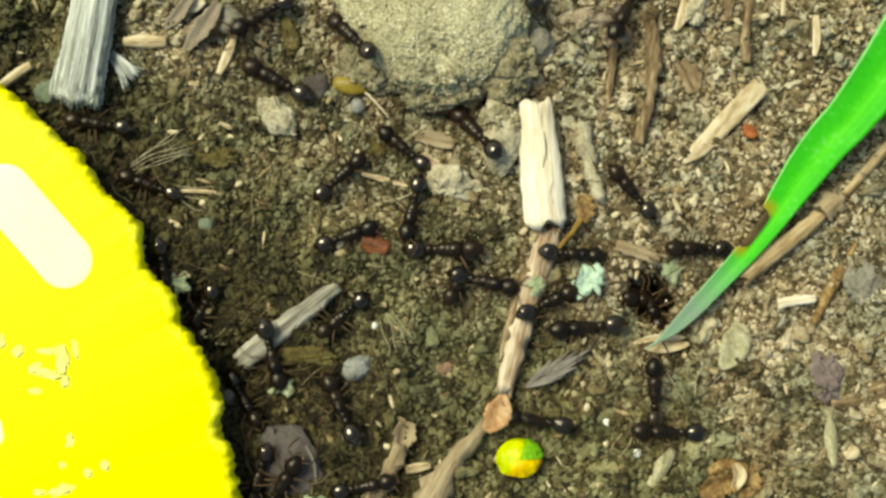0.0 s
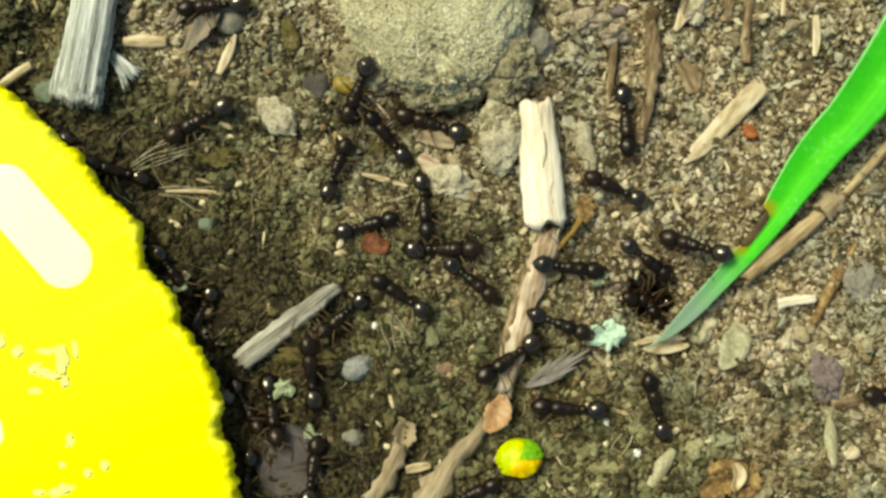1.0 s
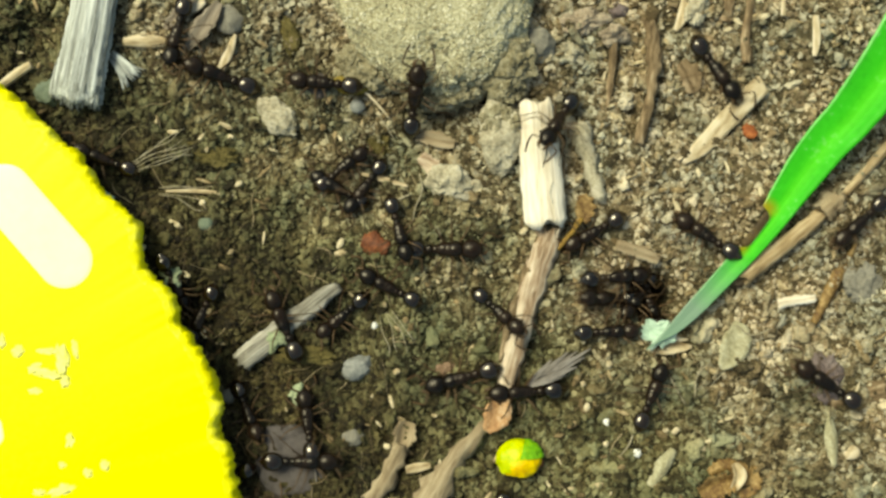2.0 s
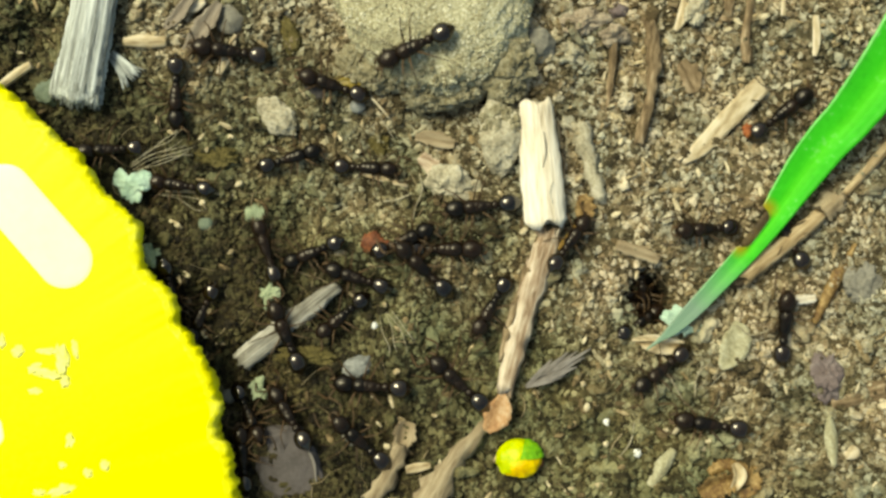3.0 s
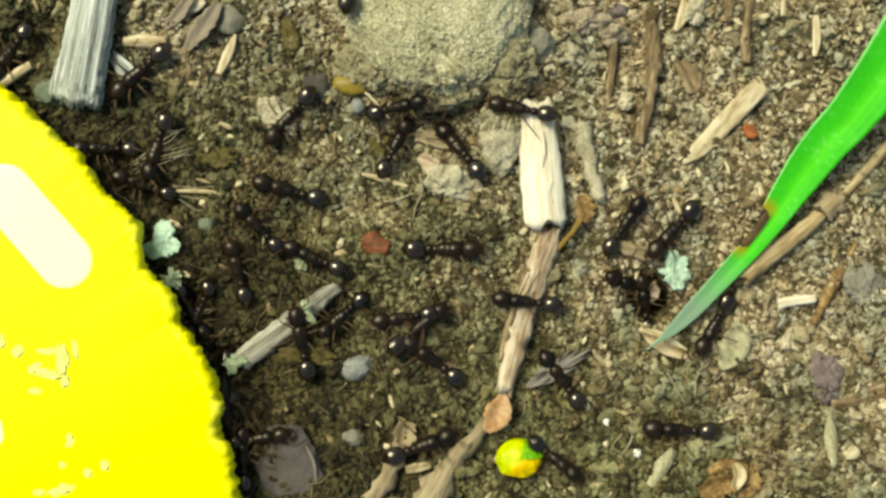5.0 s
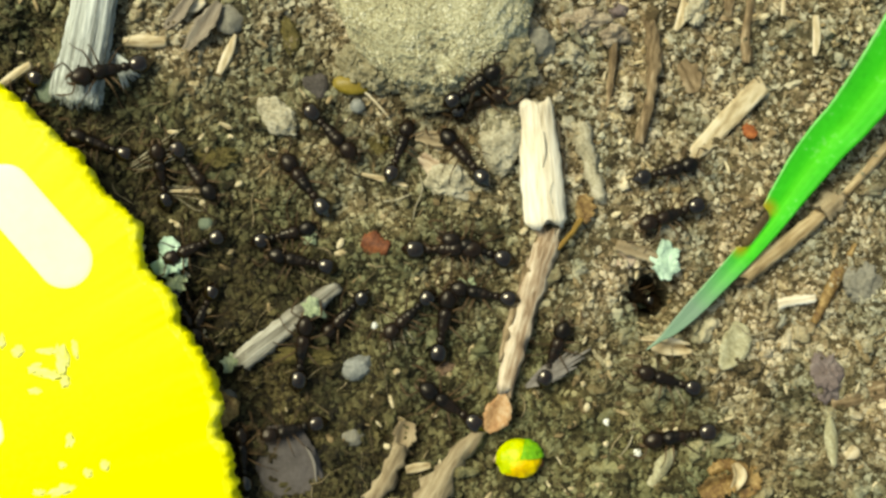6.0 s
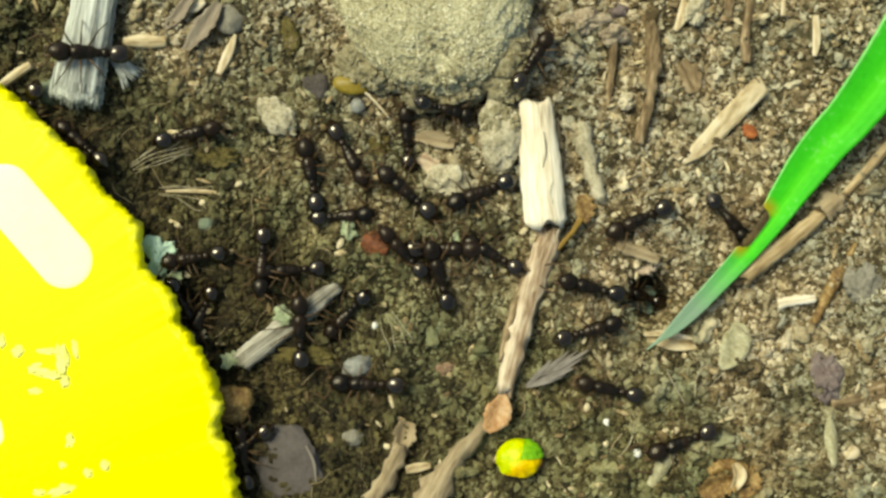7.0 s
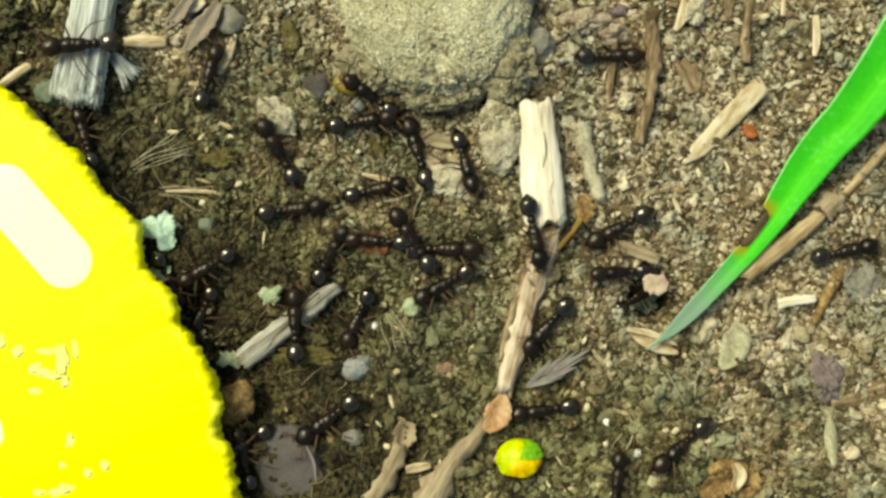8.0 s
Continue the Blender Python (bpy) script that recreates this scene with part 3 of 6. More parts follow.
def fruit_slice():
    """A thick round slice whose face overhangs its foot, with a ragged crumbly edge."""
    cx, cy, size = -42.71, -17.73, 32.9
    base = ground_z(-20, -8) - 0.3
    slice_ob = empty("yellow_fruit_slice", cx, cy, base)
    n = 1500
    profile = ((0.0, 3.5), (0.5, 3.55), (0.8, 3.5), (0.95, 3.47), (0.983, 3.43), (0.992, 3.36), (0.998, 3.18), (1.0, 2.7), (0.996, 2.0), (0.975, 1.75), (0.90, 1.6), (0.88, 0.0))
    rings = []
    for rr, z in profile:
        ring = []
        for k in range(n if rr else 1):
            w = 2 * math.pi * k / n
            teeth = 0.42 * (0.55 * noise.noise((w * 26, 1.7, 0)) + 0.45 * noise.noise((w * 70, 4.1, z * 0.8)) + 0.35 * noise.noise((w * 160, 9.1, z * 1.2)) + 0.25 * noise.noise((w * 330, 2.1, z * 2)))
            rad = size * rr + teeth * max(0, (rr - 0.95) / 0.05) + (0.1 * noise.noise((w * 10, 3.3, 0)) - sum(d * math.exp(-((math.degrees(w) - at) / wide) ** 2) for at, d, wide in BITES)) * rr
            px, py = rad * math.cos(w), rad * math.sin(w)
            rough_z = max(0, (rr - 0.96) / 0.04) * 0.06
            ring.append(Vector((px, py, z + rough_z * (noise.noise((px, py, z)) + 0.6 * noise.noise((px * 4, py * 4, z))))))
        rings.append(ring)

    def skin(name, chosen, mat, label, cap):
        bm = bmesh.new()
        made = [[bm.verts.new(v) for v in ring] for ring in chosen]
        for a, b in zip(made, made[1:]):
            for k in range(n):
                if len(a) == 1:
                    bm.faces.new((a[0], b[k], b[(k + 1) % n]))
                else:
                    bm.faces.new((a[k], b[k], b[(k + 1) % n], a[(k + 1) % n]))
        if cap:
            bm.faces.new(made[-1][::-1])
        part(name, bm, mat, slice_ob, label)
    skin("flesh", rings[:5], YELLOW, "flat vivid yellow face", False)
    skin("rim", rings[4:], YELLOW_RIM, "ragged crumbly yellow edge", True)
    thing(slice_ob, "thick vivid yellow fruit slice with a ragged edge", "fruit slice")
    return slice_ob, cx, cy, base


slice_ob, SX, SY, SZ = fruit_slice()


def patch(outline_a, outline_b, radius, name, label):
    """A highlight modelled as a rounded pale patch lying on the slice between two points."""
    k = 1 - (SZ + 3.5) / 56.78
    a, b = Vector(outline_a) * k - Vector((SX, SY)), Vector(outline_b) * k - Vector((SX, SY))
    way = (b - a).normalized()
    side = Vector((-way.y, way.x))
    bm = bmesh.new()
    rings = []
    for shrink, lift in ((1.0, -0.01), (0.98, 0.02), (0.85, 0.035), (0.45, 0.05)):
        ring = []
        for j in range(40):
            w = 2 * math.pi * (j + 0.5) / 40
            end = b if math.cos(w) > 0 else a
            p = end + (way * math.cos(w) + side * math.sin(w)) * radius * shrink
            z = np.interp(p.length / 32.9, (0, 0.5, 0.8, 0.95), (3.5, 3.55, 3.5, 3.47))
            ring.append(bm.verts.new((p.x, p.y, z + lift)))
        rings.append(ring)
    for p, q in zip(rings, rings[1:]):
        for j in range(40):
            bm.faces.new((p[j], p[(j + 1) % 40], q[(j + 1) % 40], q[j]))
    bm.faces.new(rings[-1])
    part(name, bm, HIGHLIGHT, slice_ob, label)


# bright reflections on the slice, drawn as pale shapes
patch((-23.28, 3.03), (-20.10, -0.60), 1.42, "pale_patch", "highlight laid on as a cream-white rounded patch")
patch((-23.97, -9.42), (-23.88, -9.93), 0.55, "pale_patch", "highlight laid on as a cream-white rounded patch")


def painted_glints():
    """Small glints painted as cream spots scattered on the yellow face, some run together."""
    r = random.Random(8)
    k = 1 - (SZ + 3.5) / 56.78
    for x, y, rx, ry, turn in ((-20.22, -5.85, 0.28, 0.62, 10), (-20.88, -6.63, 0.75, 0.2, -10), (-21.66, -6.33, 0.28, 0.2, 20), (-20.97, -5.43, 0.4, 0.13, 0),
                               (-20.04, -7.05, 0.2, 0.25, 0), (-19.53, -5.31, 0.12, 0.4, 10), (-22.56, -5.43, 0.25, 0.25, 0), (-21.66, -7.53, 0.3, 0.13, 10),
                               (-19.80, -10.11, 0.17, 0.28, 0), (-17.94, -11.52, 0.17, 0.25, 20), (-18.84, -11.91, 0.22, 0.17, -20), (-20.22, -12.81, 0.5, 0.2, 20),
                               (-21.42, -12.93, 0.3, 0.13, 0), (-20.22, -11.46, 0.17, 0.13, 0), (-23.40, -4.92, 0.15, 0.3, 0)):
        fleck = part("fleck", lump(rx, ry, 0.014, seed=r.random() * 30, rough=0.75, detail=4, knobs=1.8), GLINT, slice_ob, "painted pale cream glint")
        fleck.matrix_basis = mmpose(x * k - SX, y * k - SY, 3.53, 0, 0, turn)


painted_glints()

# ---- stones and clods ----
def sandstone():
    """A broad stone that narrows to a blunt nose."""
    x, y = -0.48, 14.07
    bm = lump(5.2, 5.9, 1.7, seed=3, rough=0.13, detail=6, grit=0.034)
    for v in bm.verts:
        u = max(0, -v.co.y / 5.9)
        v.co.x = v.co.x * (1 - 0.34 * u * u) + 0.55 * u * u
    ob = part("sandstone", bm, SANDSTONE)
    ob.matrix_basis = mmpose(x, y, ground_z(x, y) + 0.54)
    return thing(ob, "large rounded sandy yellow stone, half buried", "stone")


STONE = sandstone()
lay_stone("crust", CRUST, 3.24, 9.87, 1.7, 2.0, 1.0, "grey green gritty crust against the stone", "clod", turn=20, seed=61, rough=0.35, detail=5, grit=0.05, sink=0.3)
lay_stone("crust", CRUST, -3.87, 9.48, 1.9, 1.0, 0.8, "gritty olive grey crust along the stone's foot", "clod", turn=-35, seed=62, rough=0.4, detail=5, grit=0.05, sink=0.35)
lay_stone("crust", CRUST, 0.18, 8.28, 2.2, 0.8, 0.8, "gritty grey crust along the stone's foot", "clod", turn=8, seed=63, rough=0.4, detail=5, grit=0.05, sink=0.35)
lay_stone("clod", PALE_CLOD, 3.03, 5.97, 1.25, 1.75, 0.75, "pale crumbly clod of earth beside a stick", "clod", seed=5, rough=0.25, detail=5, grit=0.03)
lay_stone("clod", PALE_CLOD, 0.24, 3.57, 1.1, 0.9, 0.55, "pale angular clod of earth", "clod", turn=-25, seed=7, rough=0.35, detail=5, grit=0.03)
lay_stone("clod", PALE_CLOD, -8.76, 7.08, 1.25, 0.75, 0.55, "pale flat clod of dry earth", "clod", turn=-50, seed=9, rough=0.3, detail=5, grit=0.03)
lay_stone("clod", PALE_CLOD, 1.74, 3.33, 0.4, 0.4, 0.3, "small pale clod of earth", "clod", seed=10, rough=0.3)
lay_stone("pebble", BLUE_STONE, -4.56, -6.33, 0.85, 0.62, 0.45, "smooth blue-grey angular pebble on soil", "pebble", turn=25, seed=11, rough=0.16, detail=5, grit=0.004)
lay_stone("pebble", BLUE_STONE, -4.56, 7.62, 0.42, 0.4, 0.35, "small round blue-grey pebble on soil", "pebble", seed=12, rough=0.2)
lay_stone("flat_stone", FLAT_STONE, -8.2, -11.5, 1.7, 2.2, 0.45, "flat dark purple-grey stone bedded in soil", "stone", turn=20, seed=13, rough=0.20, detail=5, grit=0.008, flat=0.45, sink=0.28)
lay_stone("pebble", GREY_STONE, 4.92, 10.83, 1.0, 0.95, 0.65, "rounded grey pebble below the sandstone", "pebble", seed=15, rough=0.2, detail=5, grit=0.012)
lay_stone("clod", PURPLE_CLOD, 20.37, -6.69, 0.8, 1.2, 0.6, "dull purple crumbly clod", "clod", seed=17, rough=0.5, detail=5, grit=0.06, sink=0.48)
lay_stone("pebble", GREEN_STONE, -20.76, 8.28, 0.85, 0.7, 0.55, "greenish grey pebble beside the yellow slice", "pebble", seed=18, rough=0.2, detail=5, grit=0.012)
lay_stone("pebble", GREY_STONE, -11.37, 12.18, 0.8, 0.75, 0.5, "rough grey pebble lying on soil", "pebble", seed=19, rough=0.3)
lay_stone("pebble", GREY_STONE, 22.23, -1.92, 1.0, 1.1, 0.5, "rough grey pebble bedded in soil", "pebble", seed=20, rough=0.4, detail=5, grit=0.05, sink=0.52)
lay_stone("pebble", GREEN_STONE, -12.48, 1.32, 0.4, 0.35, 0.3, "small pale green pebble", "pebble", seed=21, rough=0.2)
lay_stone("pebble", GREY_STONE, -11.52, -7.92, 0.42, 0.4, 0.4, "small greenish grey pebble by the slice", "pebble", seed=22, rough=0.2)
lay_stone("pebble", GREY_STONE, -4.77, -10.02, 0.55, 0.45, 0.35, "small grey pebble on damp soil", "pebble", seed=23, rough=0.3)
lay_stone("pebble", DARK_STONE, -6.66, 8.67, 0.75, 0.65, 0.4, "dark grey pebble near an olive seed", "pebble", seed=24, rough=0.3)
for gx, gy, gr in ((10.32, -10.83, 0.24), (8.73, -9.21, 0.2), (-3.66, -4.11, 0.2), (3.72, 9.63, 0.22), (11.88, 7.23, 0.13)):
    lay_stone("white_grit", WHITE_GRAIN, gx, gy, gr, gr * 1.1, gr, "single bright white grain of grit", "grit", seed=gx, rough=0.3, detail=2, sink=0.1, group="white grit on the soil")

# ---- sticks and twigs ----
def adopt(name, pieces, label, category):
    """Gather laid pieces as the parts of one thing."""
    root = new(name)
    root.empty_display_size = MM
    root.matrix_basis = pieces[0].matrix_basis.copy()
    back = root.matrix_basis.inverted()
    for ob in pieces:
        ob.parent = root
        ob.matrix_basis = back @ ob.matrix_basis
        for key in ("category", "group"):
            if key in ob:
                del ob[key]
    return thing(root, label, category)


wood = lay_rod("wood", PALE_WOOD, [(4.89, 7.65, 0.82), (5.04, 5.73, 0.98), (5.25, 3.33, 1.08), (5.40, 1.29, 1.06)],
               "bleached pale flat wood", "stick", lift=0.35, squash=0.45, seed=2, sides=16, steps=26, flute=0.09, ragged=0.16)
bark = lay_rod("bark_strip", BROWN_TWIG, [(6.06, 6.78, 0.16), (6.30, 4.23, 0.2), (6.36, 1.23, 0.14)],
               "thin strip of brown bark", "bark", lift=0.1, squash=0.8, seed=4, gnarl=0.4)
crack = lay_rod("crack", DARK_WOOD, [(5.22, 6.09, 0.02), (5.34, 5.13, 0.045), (5.19, 4.23, 0.02)], "dark grey crack in the wood", "crack", lift=1.02, squash=0.5, seed=5)
speck = lay_rod("crack", DARK_WOOD, [(5.70, 3.48, 0.025), (5.58, 2.88, 0.05), (5.70, 2.37, 0.02)], "dark grey crack in the wood", "crack", lift=1.05, squash=0.5, seed=6)
adopt("pale_stick", [wood, bark, crack, speck], "bleached pale flat stick with a broken end", "stick")
wood = lay_rod("wood", TAN_WOOD, [(5.64, 0.99, 0.62), (5.04, -1.17, 0.58), (4.02, -4.47, 0.54), (3.27, -7.47, 0.42)],
               "stripped pale tan wood", "stick", lift=0.1, squash=0.55, seed=6, gnarl=0.3, sides=14, steps=26, flute=0.22, ragged=0.5)
bark = lay_rod("bark_strip", BROWN_TWIG, [(4.92, 0.03, 0.2), (4.23, -1.92, 0.26), (3.48, -4.17, 0.22), (3.00, -5.97, 0.12)], "reddish brown bark along one side", "bark", lift=0.12, squash=0.8, seed=9, gnarl=0.4)
adopt("tan_stick", [wood, bark], "split tan stick with bark along one side", "stick")
stem = lay_rod("stem", DULL_TAN, [(2.52, -9.03, 0.28), (1.74, -9.87, 0.34), (0.60, -11.22, 0.52), (-0.57, -13.17, 0.88), (-1.17, -15.27, 0.9)],
               "dull tan stem widening to a flat end", "twig", lift=0.1, squash=0.6, seed=8, gnarl=0.4, sides=12, steps=22, flute=0.18)
tip = lay_chip("bud", BUD_TAN, [(2.30, -9.62, 0.22), (2.72, -8.98, 0.66), (2.98, -8.45, 0.68), (3.12, -7.95, 0.40), (3.16, -7.50, 0.08)], "rusty tan cupped dry bud", "bud", thick=0.30, fold=0.42, jag=0.10, seed=27, lift=0.45)
adopt("dry_twig", [stem, tip], "dry dull tan twig ending in a rusty bud", "twig")
stem = lay_rod("stem", DULL_TAN, [(-2.20, -10.35, 0.26), (-2.42, -10.95, 0.40), (-2.95, -11.97, 0.48), (-3.97, -13.47, 0.50)],
               "pale dry stem", "stem", squash=0.6, seed=10, gnarl=0.4, flute=0.2)
fork = lay_chip("hollow_end", DULL_TAN, [(-1.92, -9.22, 0.42), (-2.02, -9.80, 0.62), (-2.24, -10.45, 0.46), (-2.50, -11.10, 0.30)], "torn cupped hollow end", "stem", thick=0.12, fold=0.9, jag=0.14, seed=11, lift=0.1)
adopt("forked_stem", [stem, fork], "dull dry plant stem with a torn fork", "stem")
lay_rod("striped_stick", DARK_WOOD, [(-5.58, -1.95, 0.30), (-7.17, -3.12, 0.50), (-9.12, -4.71, 0.57), (-10.80, -5.97, 0.58)],
        "weathered grey split stick with a dark grain", "stick", lift=0.1, squash=0.5, seed=12, gnarl=0.2, sides=14, steps=22, flute=0.2, ragged=0.2)
lay_rod("brown_twig", BROWN_TWIG, [(10.92, 12.03, 0.42), (11.16, 10.23, 0.46), (11.04, 8.28, 0.32), (10.32, 5.49, 0.36)],
        "thin brown twig lying on soil", "twig", lift=-0.05, squash=0.7, seed=14, gnarl=0.4, flute=0.2)
lay_rod("grey_twig", PALE_CLOD, [(7.26, 6.75, 0.42), (7.74, 4.83, 0.38), (8.34, 2.55, 0.3)], "short grey twig half sunk in soil", "twig", squash=0.6, seed=15, gnarl=0.4, flute=0.25)
tube = lay_rod("tube", STALK, [(19.92, 1.83, 0.42), (18.78, 0.87, 0.44), (17.28, -0.33, 0.46), (15.84, -1.47, 0.5)],
               "dry tan hollow stem", "stalk", lift=0.25, squash=0.8, seed=16, sides=14, steps=22, flute=0.16, gnarl=0.15, ragged=0.3)
stub = lay_rod("node", DULL_TAN, [(20.94, 2.67, 0.46), (20.46, 2.31, 0.56), (19.92, 1.83, 0.5)], "swollen pale node of the stem", "stalk", lift=0.2, squash=0.85, seed=26, sides=12, flute=0.25, gnarl=0.3, ragged=0.3)
mouth = lay_rod("torn_end", BROWN_TWIG, [(15.90, -1.35, 0.44), (15.54, -1.65, 0.4), (15.36, -1.77, 0.2)], "dark torn hollow end", "stalk", lift=0.12, squash=0.8, seed=27, flute=0.3, ragged=0.6)
adopt("dry_stalk", [tube, stub, mouth], "tan dry stalk under the grass blade", "stalk")
lay_rod("dry_stalk", STALK, [(23.52, 5.49, 0.3), (22.38, 4.23, 0.24), (21.18, 2.88, 0.2)], "thin pale dry stalk", "stalk", lift=0.1, seed=17)
lay_rod("dry_grass_stem", BROWN_TWIG, [(16.38, 13.53, 0.22), (16.02, 11.43, 0.3), (16.14, 9.87, 0.34)], "slim brown dry stem half sunk", "stem", lift=-0.05, squash=0.7, seed=18, gnarl=0.4, flute=0.3)
lay_rod("dry_grass_stem", BROWN_TWIG, [(15.18, 13.53, 0.35), (15.00, 12.03, 0.3)], "short brown dry stem", "stem", squash=0.6, seed=19, gnarl=0.4, flute=0.2)
lay_rod("dry_grass_stem", BROWN_TWIG, [(23.52, -7.53, 0.55), (21.93, -7.89, 0.5), (20.58, -8.31, 0.3)], "grey brown weathered dry stem", "stem", lift=-0.12, squash=0.5, seed=20, flute=0.2)
lay_rod("dry_grass_stem", BROWN_TWIG, [(9.06, 11.13, 0.22), (8.88, 8.73, 0.2), (8.73, 7.53, 0.14)], "thin dark brown stem", "stem", squash=0.7, seed=21, gnarl=0.4, flute=0.2)


def weathered_stick():
    """A grey broken stick with splintered fibres at its end."""
    x, y = -18.63, 10.77
    ob = empty("weathered_stick", x, y, ground_z(x, y) + 0.9, math.degrees(math.atan2(-(190 - -40), -45)))
    own = [(-5.6, 0.08, 0.35, 0.98), (-2.5, 0.1, 0.2, 1.12), (0.5, 0.06, 0.05, 1.22), (2.1, 0.04, -0.05, 1.30), (2.9, 0.03, -0.30, 1.26)]
    part("shaft", rod(own, sides=44, steps=34, flute=0.13, seed=3, squash=0.5, ragged=0.10), GREY_WOOD, ob)
    r = random.Random(4)
    bm = bmesh.new()
    for k in range(70):
        s = r.uniform(-1, 1)
        n = r.uniform(0.25, 0.75) * (1.15 - 0.6 * abs(s))
        top = 0.42 * math.sqrt(1 - 0.8 * s * s)
        rod([(1.3, s * 1.20, top * 0.98, 0.075), (2.4, s * 1.28, top * 0.80, 0.075), (3.0, s * 1.32, top * 0.35 - 0.05, 0.06), (2.9 + n, s * 1.42 + r.uniform(-0.08, 0.08), -0.35 + r.uniform(-0.25, 0.2), 0.02)], sides=5, steps=9, seed=k, bm=bm)
    tagged(part("splinter_fringe", bm, GREY_WOOD, ob, "frayed grey wood fibres"), kind="stuff")
    thing(ob, "weathered grey stick with a frayed broken end", "stick")
    x, y = -16.68, 9.39
    side = empty("frayed_splinter", x, y, ground_z(x, y) + 0.35, -48)
    for k in range(9):
        s = (k - 4) / 4
        part("fibre", rod([(-1.2, s * 0.18, 0.05, 0.07), (0, s * 0.4, 0.12, 0.085), (0.7, s * 0.7 + r.uniform(-0.12, 0.12), r.uniform(-0.1, 0.15), 0.035)], sides=6, steps=8, seed=k), GREY_WOOD, side)
    thing(side, "pale frayed splinter of wood fibres", "splinter")


weathered_stick()

# ---- chips, husks and seeds ----
lay_chip("straw_chip", STRAW, [(16.90, 8.72, 0.50), (16.75, 8.55, 0.54), (15.03, 6.78, 0.54), (14.30, 6.00, 0.50), (13.60, 5.28, 0.42), (12.75, 4.55, 0.10)], "flat pale yellow chip of straw", "straw", thick=0.14, fold=0.0, jag=0.05, seed=1, lift=0.2, steps=30)
lay_chip("straw_chip", STRAW, [(-14.52, 10.89, 0.25), (-15.57, 10.95, 0.42), (-16.77, 10.89, 0.2)], "blunt pale chip of straw", "straw", thick=0.35, fold=-0.3, jag=0.08, seed=2)
lay_chip("straw_chip", STRAW, [(-10.98, 11.37, 0.08), (-11.37, 10.38, 0.26), (-11.88, 9.27, 0.16)], "slim pointed pale chip of straw", "straw", thick=0.15, seed=3)
lay_chip("straw_chip", STRAW, [(-21.60, 9.69, 0.2), (-22.38, 9.18, 0.24), (-23.37, 8.43, 0.2)], "slim pale chip of straw leaning on the yellow slice", "straw", thick=0.3, fold=-0.3, seed=4, lift=0.7)
lay_chip("straw_chip", PALE_WOOD, [(17.73, -2.91, 0.26), (18.63, -2.73, 0.28), (19.74, -2.61, 0.2)], "small white chip of straw", "straw", thick=0.2, fold=-0.2, seed=5, jag=0.15)
lay_chip("seed_husk", SCALE_SEED, [(12.24, -10.62, 0.2), (11.64, -11.52, 0.42), (10.98, -12.57, 0.25)], "pointed pale seed husk", "husk", thick=0.12, fold=-0.4, seed=8)
lay_chip("seed_husk", SCALE_SEED, [(20.34, -8.73, 0.12), (20.46, -10.02, 0.36), (20.58, -11.43, 0.12)], "oval buff seed husk", "husk", thick=0.12, fold=-0.4, seed=9, lift=0.5)
lay_chip("seed_scale", SCALE_SEED, [(15.50, -3.85, 0.12), (15.62, -4.45, 0.66), (15.36, -5.40, 0.74), (14.95, -6.10, 0.40), (14.80, -6.40, 0.1)], "flat rounded buff seed scale", "seed", thick=0.12, fold=0.2, seed=10, jag=0.06)
lay_chip("straw_chip", STRAW, [(-4.32, 3.99, 0.08), (-3.12, 3.69, 0.15), (-1.86, 3.33, 0.08)], "thin white sliver of straw", "straw", thick=0.12, seed=11)
lay_chip("straw_chip", STRAW, [(-1.98, -11.73, 0.2), (-1.38, -11.61, 0.26), (-0.66, -11.49, 0.15)], "short blunt chip of straw", "straw", thick=0.2, seed=12)
lay_chip("bark_chip", DRY_LEAF, [(21.84, 0.27, 0.1), (20.88, -1.47, 0.32), (19.62, -3.93, 0.18)], "narrow orange brown chip of bark", "bark", thick=0.25, fold=-0.3, seed=13, jag=0.1, lift=0.3)
lay_chip("straw_chip", STRAW, [(21.48, -10.47, 0.2), (21.72, -10.77, 0.3), (21.18, -10.92, 0.2)], "tiny blunt chip of straw", "straw", thick=0.25, seed=14)
lay_chip("bark_chip", DULL_TAN, [(9.18, 0.18, 0.3), (10.68, -0.27, 0.35), (11.43, -0.63, 0.2)], "small tan flake of bark", "bark", thick=0.2, seed=15, jag=0.2)
lay_chip("straw_chip", STRAW, [(19.68, 12.33, 0.16), (19.74, 11.13, 0.22), (19.62, 10.17, 0.12)], "short upright chip of straw", "straw", thick=0.15, seed=16)
lay_chip("straw_chip", STRAW, [(13.02, 13.47, 0.3), (12.72, 12.33, 0.3), (12.33, 11.58, 0.12)], "pale chip of straw at a clod", "straw", thick=0.15, seed=17)
lay_chip("straw_chip", STRAW, [(-14.67, 3.07, 0.07), (-12.72, 3.05, 0.11), (-11.07, 2.83, 0.06)], "thin greyish sliver of straw", "straw", thick=0.12, seed=18)
lay_chip("straw_chip", STRAW, [(18.03, 13.23, 0.1), (18.00, 12.33, 0.14)], "thin pale sliver of straw", "straw", thick=0.12, seed=19, steps=8)
lay_chip("straw_chip", STRAW, [(-13.62, 13.08, 0.4), (-13.17, 12.87, 0.4), (-12.57, 13.11, 0.2)], "pale blunt chip of straw on soil", "straw", thick=0.2, seed=20)
lay_chip("dry_leaf_piece", TAN_WOOD, [(-1.17, 4.98, 0.3), (-0.42, 4.23, 0.5), (0.48, 3.99, 0.3)], "torn tan piece of dry leaf", "leaf", thick=0.1, seed=21, jag=0.2, fold=0.2)
